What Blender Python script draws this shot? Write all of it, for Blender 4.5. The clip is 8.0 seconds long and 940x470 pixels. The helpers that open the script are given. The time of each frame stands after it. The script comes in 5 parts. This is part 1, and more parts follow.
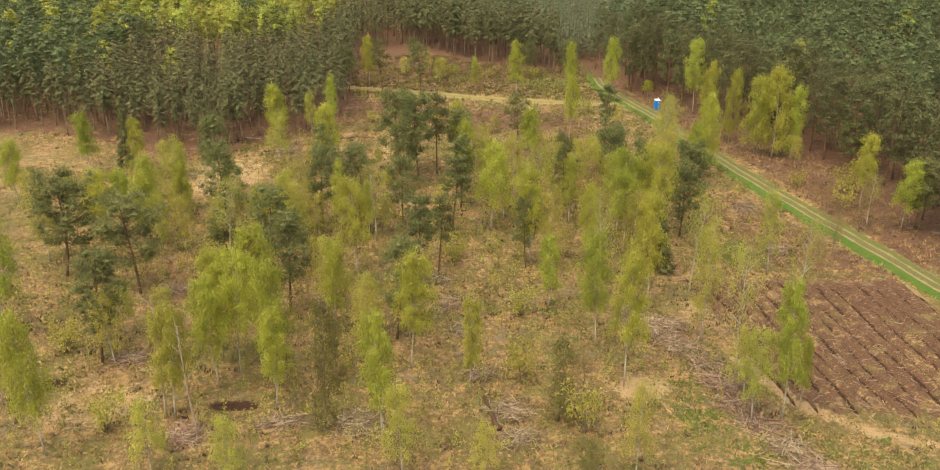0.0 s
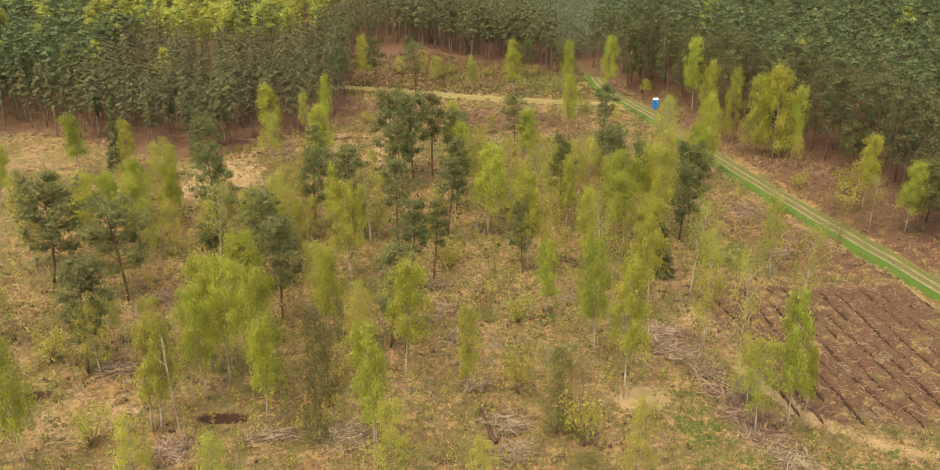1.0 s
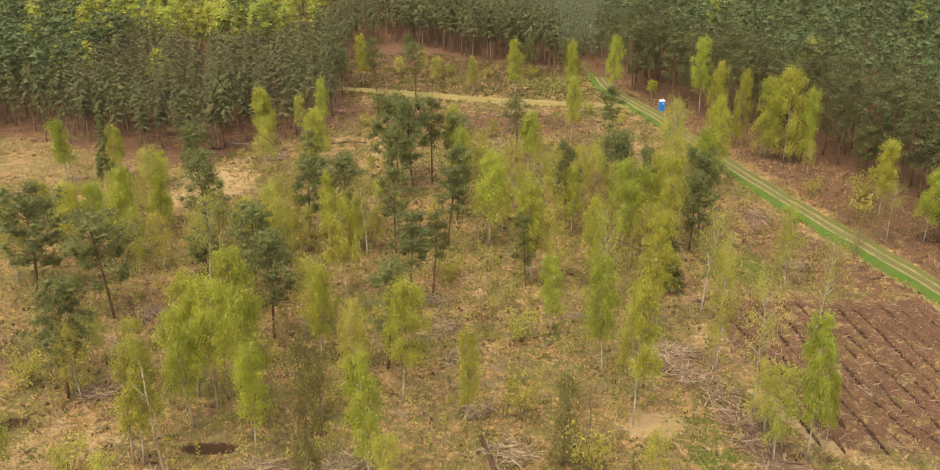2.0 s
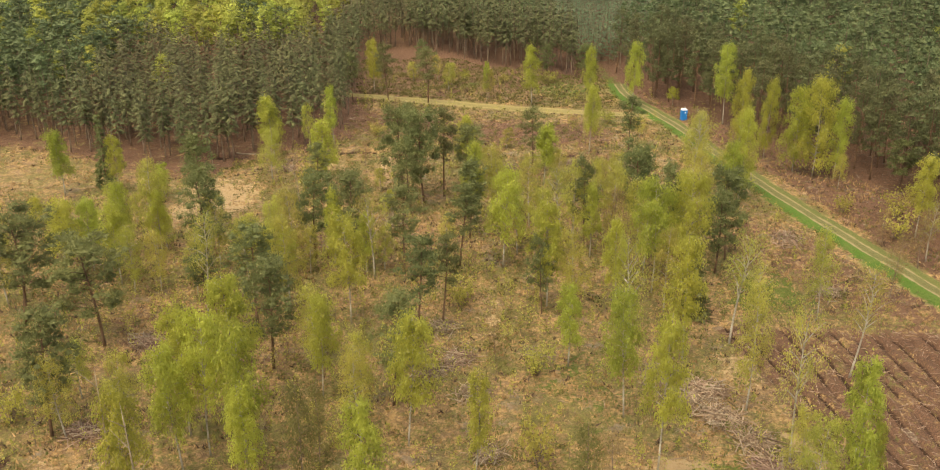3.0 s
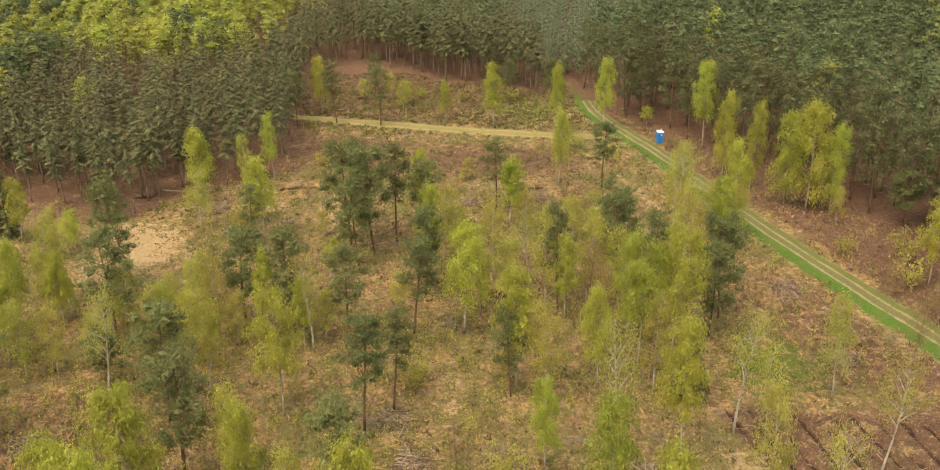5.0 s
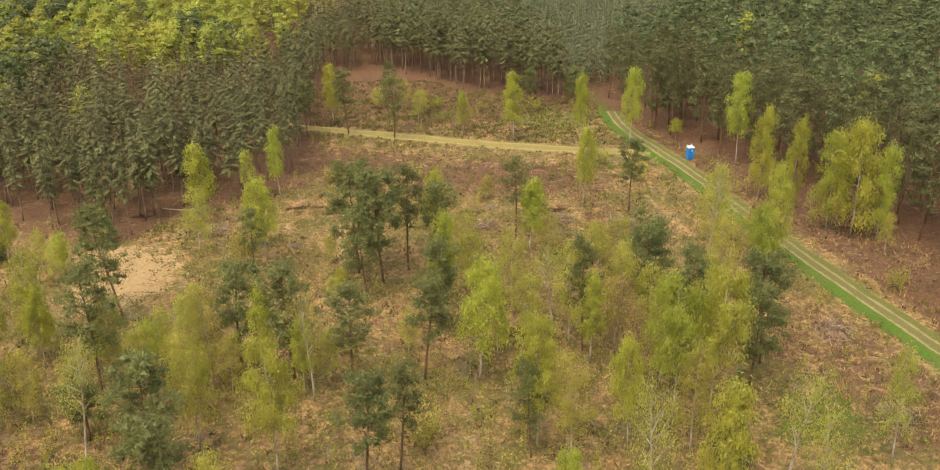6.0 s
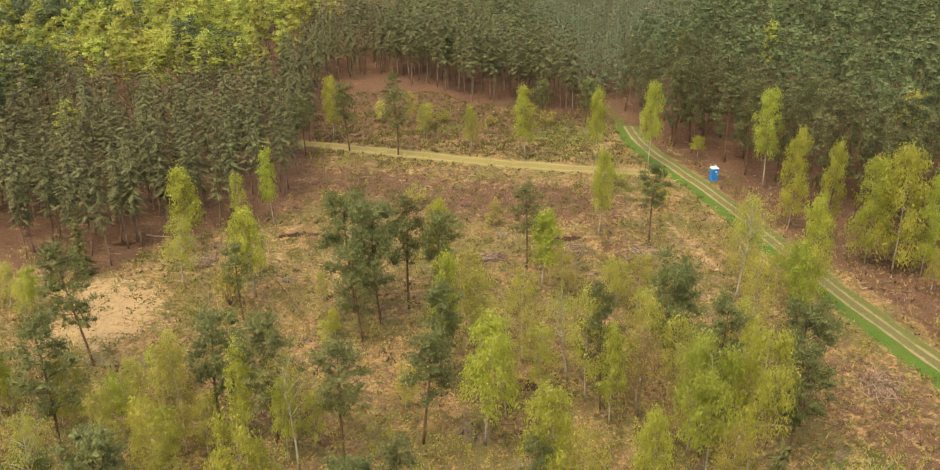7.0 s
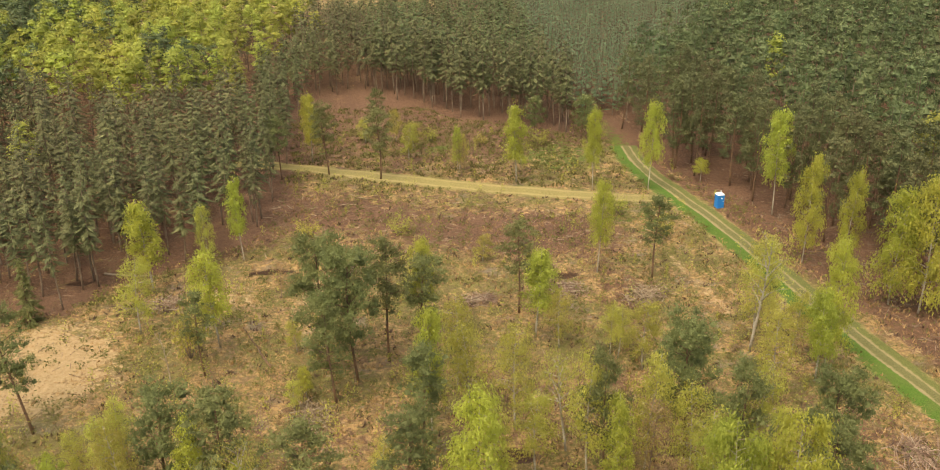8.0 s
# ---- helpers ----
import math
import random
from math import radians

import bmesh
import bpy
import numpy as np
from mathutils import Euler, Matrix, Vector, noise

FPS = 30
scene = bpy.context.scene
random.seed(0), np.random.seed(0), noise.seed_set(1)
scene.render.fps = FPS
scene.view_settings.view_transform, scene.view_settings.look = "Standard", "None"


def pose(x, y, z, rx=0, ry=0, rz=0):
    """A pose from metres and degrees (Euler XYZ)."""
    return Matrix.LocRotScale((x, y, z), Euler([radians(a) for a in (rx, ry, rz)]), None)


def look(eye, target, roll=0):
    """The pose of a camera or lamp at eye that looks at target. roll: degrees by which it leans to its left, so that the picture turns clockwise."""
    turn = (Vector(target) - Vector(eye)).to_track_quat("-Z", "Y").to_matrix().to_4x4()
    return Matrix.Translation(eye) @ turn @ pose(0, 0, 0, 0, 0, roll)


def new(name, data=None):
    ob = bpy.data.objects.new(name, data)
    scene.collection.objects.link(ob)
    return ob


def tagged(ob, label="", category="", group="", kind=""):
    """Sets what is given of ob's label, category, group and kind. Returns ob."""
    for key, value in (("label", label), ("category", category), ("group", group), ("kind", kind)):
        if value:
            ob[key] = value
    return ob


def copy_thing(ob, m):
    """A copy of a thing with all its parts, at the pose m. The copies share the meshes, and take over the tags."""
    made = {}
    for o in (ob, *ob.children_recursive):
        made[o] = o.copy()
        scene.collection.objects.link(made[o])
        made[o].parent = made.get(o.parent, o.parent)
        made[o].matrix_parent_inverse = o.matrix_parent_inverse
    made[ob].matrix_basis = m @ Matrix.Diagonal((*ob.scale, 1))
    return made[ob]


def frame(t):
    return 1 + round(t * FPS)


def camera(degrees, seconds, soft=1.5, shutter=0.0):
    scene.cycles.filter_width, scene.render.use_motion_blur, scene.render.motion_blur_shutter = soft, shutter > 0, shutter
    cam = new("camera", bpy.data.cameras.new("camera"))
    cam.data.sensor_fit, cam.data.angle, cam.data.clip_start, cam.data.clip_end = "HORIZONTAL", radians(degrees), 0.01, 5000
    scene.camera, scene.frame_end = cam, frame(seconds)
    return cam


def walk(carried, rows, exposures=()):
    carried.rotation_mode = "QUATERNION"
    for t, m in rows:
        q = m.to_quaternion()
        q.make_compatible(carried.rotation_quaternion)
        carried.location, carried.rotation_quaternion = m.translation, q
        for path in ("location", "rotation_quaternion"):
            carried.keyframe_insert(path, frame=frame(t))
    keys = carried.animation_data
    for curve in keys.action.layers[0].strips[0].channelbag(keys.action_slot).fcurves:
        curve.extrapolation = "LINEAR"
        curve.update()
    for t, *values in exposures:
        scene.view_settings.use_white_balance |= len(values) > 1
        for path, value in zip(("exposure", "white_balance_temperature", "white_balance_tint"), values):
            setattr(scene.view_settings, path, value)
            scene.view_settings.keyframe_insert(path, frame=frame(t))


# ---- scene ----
cam = camera(53.1, 8.0, 1.08)
PATH = [
    (0, (-0.016, 0.058, 51.98), (0.006, 1.916, 51.24), 0.1),
    (0.5, (0.079, 1.236, 51.912), (0.104, 3.093, 51.17), 0.0),
    (1, (0.262, 2.966, 51.894), (0.289, 4.822, 51.148), -0.0),
    (1.5, (0.367, 5.495, 51.929), (0.396, 7.35, 51.18), -0.1),
    (1.7, (0.415, 6.741, 51.933), (0.445, 8.594, 51.182), -0.1),
    (2.8, (0.797, 14.711, 52.014), (0.785, 16.562, 51.254), -0.3),
    (3, (0.844, 16.263, 52.046), (0.835, 18.114, 51.289), -0.2),
    (3.5, (1.118, 20.413, 51.993), (1.115, 22.263, 51.234), -0.2),
    (4, (1.403, 25.196, 51.961), (1.439, 27.045, 51.201), -0.3),
    (4.5, (1.553, 30.24, 51.968), (1.623, 32.088, 51.207), -0.2),
    (4.7, (1.684, 32.349, 51.997), (1.756, 34.198, 51.238), -0.3),
    (5.8, (2.257, 43.904, 52.124), (2.296, 45.751, 51.359), -0.2),
    (6, (2.372, 46.136, 52.116), (2.401, 47.983, 51.351), -0.3),
    (6.5, (2.851, 51.888, 52.141), (2.854, 53.735, 51.375), -0.4),
    (7, (3.115, 57.82, 52.128), (3.121, 59.667, 51.361), -0.3),
    (7.5, (3.441, 63.866, 52.093), (3.459, 65.713, 51.325), -0.4),
    (8, (3.694, 69.785, 52.179), (3.719, 71.634, 51.416), -0.3),
]
walk(cam, [(t, look(eye, target, roll)) for t, eye, target, roll in PATH], [(0.0, 0.91, 7350, 3.0), (6.0, 0.91, 7350, 3.0), (8.0, 0.96, 7350, 3.0)])

# ---- light ----
SUN_UP, SUN_TURN = radians(64), radians(215)
world = bpy.data.worlds.new("overcast_sky")
scene.world = world
world.use_nodes = True
wn = world.node_tree.nodes
sky = wn.new("ShaderNodeTexSky")
sky.sky_type, sky.sun_disc = "NISHITA", False
sky.sun_elevation, sky.sun_rotation = SUN_UP, SUN_TURN
sky.air_density, sky.dust_density, sky.ozone_density = 1.0, 6.0, 1.0
world.node_tree.links.new(sky.outputs[0], wn["Background"].inputs[0])
wn["Background"].inputs[1].default_value = 0.135
sun = new("sun", bpy.data.lights.new("sun", "SUN"))
sun.data.energy, sun.data.angle, sun.data.color = 1.35, radians(60), (1.0, 0.92, 0.78)
away = Vector((math.sin(SUN_TURN) * math.cos(SUN_UP), math.cos(SUN_TURN) * math.cos(SUN_UP), math.sin(SUN_UP)))
sun.matrix_world = look(away * 200, (0, 0, 0))


# ---- materials ----
class Nodes:
    """A node material with a few short helpers."""

    def __init__(self, name):
        self.mat = bpy.data.materials.new(name)
        self.mat.use_nodes = True
        self.tree = self.mat.node_tree
        self.bsdf = self.tree.nodes["Principled BSDF"]
        self.out = self.tree.nodes["Material Output"]

    def add(self, kind, **inputs):
        n = self.tree.nodes.new(kind)
        for key, value in inputs.items():
            self.put(n.inputs[key.replace("_", " ")], value)
        return n

    def put(self, socket, value):
        if isinstance(value, bpy.types.NodeSocket):
            self.tree.links.new(value, socket)
        else:
            socket.default_value = value

    def noise(self, scale, detail=4.0, rough=0.55, vector=None):
        n = self.add("ShaderNodeTexNoise", Scale=scale, Detail=detail, Roughness=rough)
        if vector is not None:
            self.put(n.inputs["Vector"], vector)
        return n.outputs["Fac"]

    def sums3(self, vector, shift):
        n = self.add("ShaderNodeVectorMath")
        self.put(n.inputs[0], vector)
        n.inputs[1].default_value = (shift, 0.7 * shift, 0.0)
        return n.outputs[0]

    def place(self):
        return self.add("ShaderNodeNewGeometry").outputs["Position"]

    def ramp(self, fac, *stops):
        n = self.add("ShaderNodeValToRGB")
        self.put(n.inputs[0], fac)
        e = n.color_ramp.elements
        while len(e) < len(stops):
            e.new(0.5)
        for el, (p, c) in zip(e, stops):
            el.position = p
            el.color = (*c, 1) if isinstance(c, tuple) else (c, c, c, 1)
        return n.outputs[0]

    def mix(self, fac, a, b):
        n = self.add("ShaderNodeMix")
        n.data_type = "RGBA"
        self.put(n.inputs[0], fac)
        for s, v in ((n.inputs[6], a), (n.inputs[7], b)):
            self.put(s, (*v, 1) if isinstance(v, tuple) else v)
        return n.outputs[2]

    def sums(self, op, a, b, clamp=False):
        n = self.add("ShaderNodeMath")
        n.operation, n.use_clamp = op, clamp
        self.put(n.inputs[0], a)
        self.put(n.inputs[1], b)
        return n.outputs[0]

    def bump(self, height, strength=0.5, distance=0.05):
        n = self.add("ShaderNodeBump", Strength=strength, Distance=distance, Height=height)
        self.put(self.bsdf.inputs["Normal"], n.outputs[0])

    def done(self, color, rough=0.9):
        self.put(self.bsdf.inputs["Base Color"], color if not isinstance(color, tuple) else (*color, 1))
        self.put(self.bsdf.inputs["Roughness"], rough)
        self.put(self.bsdf.inputs["Specular IOR Level"], 0.2)
        return self.mat


def leaf_material(name, dark, mid, light, through_light=0.35, tone=False, spread=0.3):
    """Foliage: each leaf has its own shade, each tree its own tone, and some light comes through."""
    n = Nodes(name)
    geo = n.add("ShaderNodeNewGeometry")
    leaf = n.ramp(geo.outputs["Random Per Island"], (0.0, dark), (0.5, mid), (1.0, light))
    if tone:
        att = n.add("ShaderNodeAttribute")
        att.attribute_name = "tone"
        own = att.outputs["Fac"]
    else:
        own = n.add("ShaderNodeObjectInfo").outputs["Random"]
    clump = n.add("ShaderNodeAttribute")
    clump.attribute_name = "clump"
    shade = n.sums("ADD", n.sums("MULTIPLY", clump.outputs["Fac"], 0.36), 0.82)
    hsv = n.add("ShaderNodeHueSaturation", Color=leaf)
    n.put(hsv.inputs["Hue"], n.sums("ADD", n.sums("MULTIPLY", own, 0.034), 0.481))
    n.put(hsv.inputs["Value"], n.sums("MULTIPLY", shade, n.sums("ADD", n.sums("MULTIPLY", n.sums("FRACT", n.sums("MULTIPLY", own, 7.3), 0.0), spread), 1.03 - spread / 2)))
    n.done(hsv.outputs[0], 0.65)
    tr = n.add("ShaderNodeBsdfTranslucent", Color=hsv.outputs[0])
    m = n.add("ShaderNodeMixShader", Fac=through_light)
    n.put(m.inputs[1], n.bsdf.outputs[0])
    n.put(m.inputs[2], tr.outputs[0])
    n.put(n.out.inputs[0], m.outputs[0])
    return n.mat


def bark_material(name, pale, dark, mark, scale=(3, 3, 9)):
    n = Nodes(name)
    co = n.add("ShaderNodeTexCoord").outputs["Object"]
    mp = n.add("ShaderNodeMapping", Vector=co)
    mp.inputs["Scale"].default_value = scale
    bands = n.noise(1.6, 3, 0.6, mp.outputs[0])
    wide = n.noise(0.7, 2, 0.5, co)
    c = n.mix(n.ramp(wide, (0.35, 0.0), (0.65, 1.0)), pale, dark)
    c = n.mix(n.ramp(bands, (0.60, 0.0), (0.66, 1.0)), c, mark)
    n.bump(bands, 0.4, 0.02)
    return n.done(c, 0.85)


BIRCH_LEAF = leaf_material("birch_leaf", (0.36, 0.37, 0.066), (0.395, 0.405, 0.075), (0.435, 0.445, 0.09), 0.55)
YOUNG_LEAF = leaf_material("young_birch_leaf", (0.39, 0.37, 0.08), (0.42, 0.4, 0.09), (0.46, 0.435, 0.105), 0.55)
PINE_NEEDLE = leaf_material("pine_needle", (0.138, 0.149, 0.054), (0.162, 0.173, 0.064), (0.190, 0.201, 0.076), 0.32)
WOOD_NEEDLE = leaf_material("forest_needle", (0.094, 0.116, 0.048), (0.110, 0.135, 0.056), (0.130, 0.157, 0.066), 0.2, True, 0.6)
DRY_NEEDLE = leaf_material("edge_needle", (0.108, 0.104, 0.046), (0.124, 0.120, 0.052), (0.144, 0.139, 0.061), 0.2, True, 0.6)
EDGE_NEEDLE = leaf_material("edge_pine_needle", (0.106, 0.108, 0.047), (0.122, 0.124, 0.053), (0.141, 0.143, 0.061), 0.2)
BLUE_NEEDLE = leaf_material("plantation_needle", (0.104, 0.138, 0.070), (0.121, 0.158, 0.080), (0.140, 0.179, 0.093), 0.2, True)
WOOD_LEAF = leaf_material("forest_leaf", (0.335, 0.350, 0.078), (0.365, 0.380, 0.088), (0.400, 0.415, 0.100), 0.55, True, 0.5)
BIRCH_BARK = bark_material("birch_bark", (0.50, 0.45, 0.36), (0.27, 0.22, 0.165), (0.08, 0.06, 0.045))
PINE_BARK = bark_material("pine_bark", (0.20, 0.115, 0.065), (0.11, 0.075, 0.05), (0.05, 0.035, 0.028), (4, 4, 2))
GREY_BARK = bark_material("forest_bark", (0.27, 0.20, 0.14), (0.16, 0.115, 0.08), (0.07, 0.05, 0.035), (4, 4, 2))
DEAD_WOOD = bark_material("dead_wood", (0.42, 0.34, 0.24), (0.27, 0.205, 0.14), (0.13, 0.095, 0.065))
DARK_WOOD = bark_material("rotten_wood", (0.11, 0.06, 0.035), (0.06, 0.036, 0.024), (0.03, 0.02, 0.015))
OLIVE_LEAF = leaf_material("olive_leaf", (0.16, 0.15, 0.05), (0.19, 0.178, 0.058), (0.23, 0.212, 0.072), 0.45)
BUD_LEAF = leaf_material("brown_bud", (0.20, 0.135, 0.055), (0.26, 0.18, 0.075), (0.33, 0.24, 0.11), 0.3)
TWIG_WOOD = leaf_material("brushwood", (0.12, 0.075, 0.045), (0.22, 0.15, 0.095), (0.38, 0.28, 0.185), 0.0)


def ground_material():
    """Heath floor: straw, moss and bare earth, with sand, grass and earth where the cover attribute says so."""
    n = Nodes("heath_ground")
    pos = n.place()
    big, mid = n.noise(0.12, 4, 0.6, pos), n.noise(0.5, 5, 0.7, pos)
    fine, grain = n.noise(1.9, 6, 0.75, pos), n.noise(7.0, 4, 0.75, pos)
    speck = n.ramp(grain, (0.39, 0.0), (0.61, 1.0))
    tuft = n.ramp(fine, (0.36, 0.0), (0.64, 1.0))
    straw = n.mix(speck, (0.34, 0.203, 0.086), (0.505, 0.332, 0.15))
    olive = n.mix(speck, (0.12, 0.11, 0.032), (0.235, 0.208, 0.064))
    earth = n.mix(speck, (0.19, 0.114, 0.063), (0.36, 0.225, 0.125))
    heath = n.mix(speck, (0.09, 0.058, 0.032), (0.2, 0.135, 0.07))
    brush = n.mix(speck, (0.13, 0.098, 0.078), (0.29, 0.23, 0.18))
    patch, dots = n.noise(0.3, 5, 0.7, n.sums3(pos, 31.0)), n.noise(3.4, 3, 0.7, n.sums3(pos, 57.0))
    moss, strew = n.noise(0.42, 5, 0.7, n.sums3(pos, 83.0)), n.noise(0.2, 4, 0.65, n.sums3(pos, 119.0))
    cell = n.add("ShaderNodeTexVoronoi", Scale=1.7, Vector=n.sums3(pos, 11.0))
    n.put(cell.inputs["Randomness"], 1.0)
    gap = n.ramp(n.sums("ADD", cell.outputs["Distance"], n.sums("MULTIPLY", n.sums("SUBTRACT", grain, 0.5), 0.7)), (0.42, 0.0), (0.72, 0.55))

    def either(p, q, k, low, high, most):
        return n.ramp(n.sums("ADD", n.sums("MULTIPLY", p, k), n.sums("MULTIPLY", q, 1 - k)), (low, 0.0), (high, most))

    c = n.mix(either(mid, fine, 0.55, 0.48, 0.54, 1.0), straw, earth)
    c = n.mix(either(big, fine, 0.5, 0.47, 0.53, 0.9), c, olive)
    c = n.mix(either(moss, dots, 0.65, 0.51, 0.56, 0.9), c, olive)
    c = n.mix(either(strew, grain, 0.65, 0.56, 0.62, 0.85), c, brush)
    c = n.mix(either(patch, dots, 0.6, 0.55, 0.61, 0.8), c, heath)
    c = n.mix(gap, c, heath)
    att = n.add("ShaderNodeAttribute")
    att.attribute_name = "cover"
    sep = n.add("ShaderNodeSeparateColor", Color=att.outputs["Color"])
    rag = n.sums("SUBTRACT", n.sums("ADD", n.sums("MULTIPLY", fine, 0.5), n.sums("MULTIPLY", mid, 0.5)), 0.5)

    def mask(socket, sharp=3.2):
        f = n.sums("ADD", socket, n.sums("MULTIPLY", rag, sharp))
        return n.ramp(f, (0.40, 0.0), (0.60, 1.0))

    red = n.mix(tuft, n.mix(speck, (0.07, 0.037, 0.023), (0.145, 0.077, 0.046)), n.mix(speck, (0.13, 0.07, 0.042), (0.265, 0.15, 0.09)))
    sand = n.mix(tuft, (0.37, 0.25, 0.125), (0.485, 0.34, 0.185))
    grass = n.mix(speck, (0.062, 0.08, 0.014), (0.15, 0.175, 0.036))
    # furrow and pit bottoms: dark turned earth, with their shade in the colour
    shaded_earth = n.mix(speck, (0.038, 0.022, 0.014), (0.09, 0.046, 0.026))
    c = n.mix(mask(sep.outputs["Blue"]), c, red)
    c = n.mix(mask(sep.outputs["Red"]), c, sand)
    c = n.mix(mask(sep.outputs["Green"]), c, grass)
    c = n.mix(mask(att.outputs["Alpha"], 1.2), c, shaded_earth)
    n.bump(n.sums("ADD", fine, grain), 1.0, 0.2)
    return n.done(c, 0.95)


GROUND = ground_material()


# ---- mesh helpers ----
def mesh_of(name, verts, faces, mats, index=None, smooth=False):
    me = bpy.data.meshes.new(name)
    me.from_pydata(np.asarray(verts).reshape(-1, 3).tolist(), [], [tuple(f) for f in faces])
    for m in mats:
        me.materials.append(m)
    if index is not None:
        me.polygons.foreach_set("material_index", np.asarray(index, dtype=np.int32))
    if smooth:
        me.polygons.foreach_set("use_smooth", np.ones(len(me.polygons), dtype=bool))
    return me


def part_of(name, me, parent, label=""):
    ob = new(name, me)
    ob.parent = parent
    return tagged(ob, label)


def thing(name, label, category, group="", kind=""):
    return tagged(new(name), label, category, group, kind)


def tube(points, radii, sides):
    """Verts and faces of a tapered tube along points."""
    p, r = np.asarray(points, float), np.asarray(radii, float)
    d = np.gradient(p, axis=0)
    d /= np.linalg.norm(d, axis=1, keepdims=True) + 1e-9
    ref = np.where(np.abs(d[:, 2:3]) > 0.9, np.array([[1.0, 0, 0]]), np.array([[0, 0, 1.0]]))
    u = np.cross(d, ref)
    u /= np.linalg.norm(u, axis=1, keepdims=True) + 1e-9
    v = np.cross(d, u)
    a = np.arange(sides) * 2 * np.pi / sides
    ring = p[:, None] + r[:, None, None] * (np.cos(a)[None, :, None] * u[:, None] + np.sin(a)[None, :, None] * v[:, None])
    n = len(p)
    faces = [(i * sides + j, i * sides + (j + 1) % sides, (i + 1) * sides + (j + 1) % sides, (i + 1) * sides + j) for i in range(n - 1) for j in range(sides)]
    faces += [tuple(range(sides))[::-1], tuple((n - 1) * sides + j for j in range(sides))]
    return ring.reshape(-1, 3), faces


def joined(pieces):
    """Several (verts, faces) as one."""
    vs, fs, k = [], [], 0
    for v, f in pieces:
        vs.append(v)
        fs += [tuple(i + k for i in q) for q in f]
        k += len(v)
    return np.concatenate(vs), fs


def cards(rng, centres, size, slim=0.6, facing=None, loose=0.55, bough=None):
    """Small leaf triangles at centres; facing: the way their upper sides look, followed loosely; bough: the way they point."""
    n = len(centres)
    up = rng.normal(size=(n, 3))
    if facing is not None:
        f = np.asarray(facing, float)
        up = f / (np.linalg.norm(f, axis=1, keepdims=True) + 1e-6) + loose * up
    up /= np.linalg.norm(up, axis=1, keepdims=True)
    u = np.cross(up, rng.normal(size=(n, 3))) if bough is None else np.asarray(bough, float) + 0.35 * rng.normal(size=(n, 3))
    u /= np.linalg.norm(u, axis=1, keepdims=True) + 1e-9
    w = np.cross(up, u)
    s = rng.uniform(size[0], size[1], (n, 1)) / 2
    return np.stack([centres - u * s - w * s * slim, centres - u * s + w * s * slim, centres + 1.2 * u * s], axis=1)


def leaves_of(name, tris, mats, clump=None):
    """A mesh of loose triangles, an array of n x 3 x 3; clump: the tone of each one's clump."""
    q = np.asarray(tris).reshape(-1, 3)
    return clumped(mesh_of(name, q, np.arange(len(q)).reshape(-1, 3).tolist(), mats), clump)


def clumped(me, clump=None):
    """Gives the mesh its clump tones, one for each triangle; a middling one where none are given."""
    att = me.attributes.new("clump", "FLOAT", "FACE")
    att.data.foreach_set("value", np.full(len(me.polygons), 0.5, np.float32) if clump is None else np.asarray(clump, dtype=np.float32))
    return me


def heart(rng, centre, radii):
    """The dense inside of a needle clump: eight rough faces."""
    k = rng.uniform(0.75, 1.25, 6)[:, None]
    p = np.array([(1, 0, 0), (0, 1, 0), (-1, 0, 0), (0, -1, 0), (0, 0, 1), (0, 0, -0.6)]) * k
    a = rng.uniform(0, 6.28)
    c, t = math.cos(a), math.sin(a)
    p = p @ np.array([[c, t, 0], [-t, c, 0], [0, 0, 1]]) * radii + centre
    return p[[(i, (i + 1) % 4, 4) for i in range(4)] + [((i + 1) % 4, i, 5) for i in range(4)]]


def frond(rng, start, turn, reach, droop, width, sprigs, size):
    """A conifer bough: an arched, folded spray with sprigs along its rims."""
    way, side, up = np.array([math.cos(turn), math.sin(turn), 0.0]), np.array([-math.sin(turn), math.cos(turn), 0.0]), np.array([0, 0, 1.0])
    tip = start + way * reach - up * droop * reach
    mid = start + way * reach * 0.55 - up * 0.32 * droop * reach
    left, right = (mid + k * side * width * rng.uniform(0.7, 1.2) - way * 0.1 * reach * rng.random() - up * 0.4 * width for k in (1, -1))
    plate = np.array([(start, mid, left), (mid, tip, left), (start, right, mid), (mid, right, tip)])
    u = rng.uniform(0.25, 1.0, (sprigs, 1))
    k = rng.choice((-1.0, 1.0), (sprigs, 1))
    spread = 1.7 * width * np.clip(1.6 - 1.6 * np.abs(u - 0.45), 0, 1) * rng.uniform(0.2, 1.1, (sprigs, 1))
    c = start + way * reach * u + side * k * spread - up * (droop * reach * u ** 1.6 + 0.35 * spread - 0.04)
    return np.concatenate([plate, cards(rng, c, size, 0.34, np.tile(0.7 * way + 1.0 * up, (sprigs, 1)), 0.4, way + 0.8 * side * k - 0.45 * up)])


# ---- ground ----
def rolling(x, y):
    """Height of the heath floor."""
    return (0.22 * np.sin(0.11 * x + 0.05 * y + 1) + 0.16 * np.sin(0.07 * x - 0.13 * y) + 0.08 * np.sin(0.31 * x + 0.23 * y + 2)
            + 0.05 * np.sin(0.53 * x - 0.41 * y))


def rough(x, y):
    """Tussocks and small humps."""
    return (0.05 * np.sin(1.9 * x + 0.7 * y + 0.8 * np.sin(0.6 * y)) + 0.05 * np.sin(1.1 * x - 2.2 * y + np.sin(0.9 * x))
            + 0.035 * np.sin(3.7 * x + 2.9 * y + 1.3 * np.sin(1.7 * y - x)))


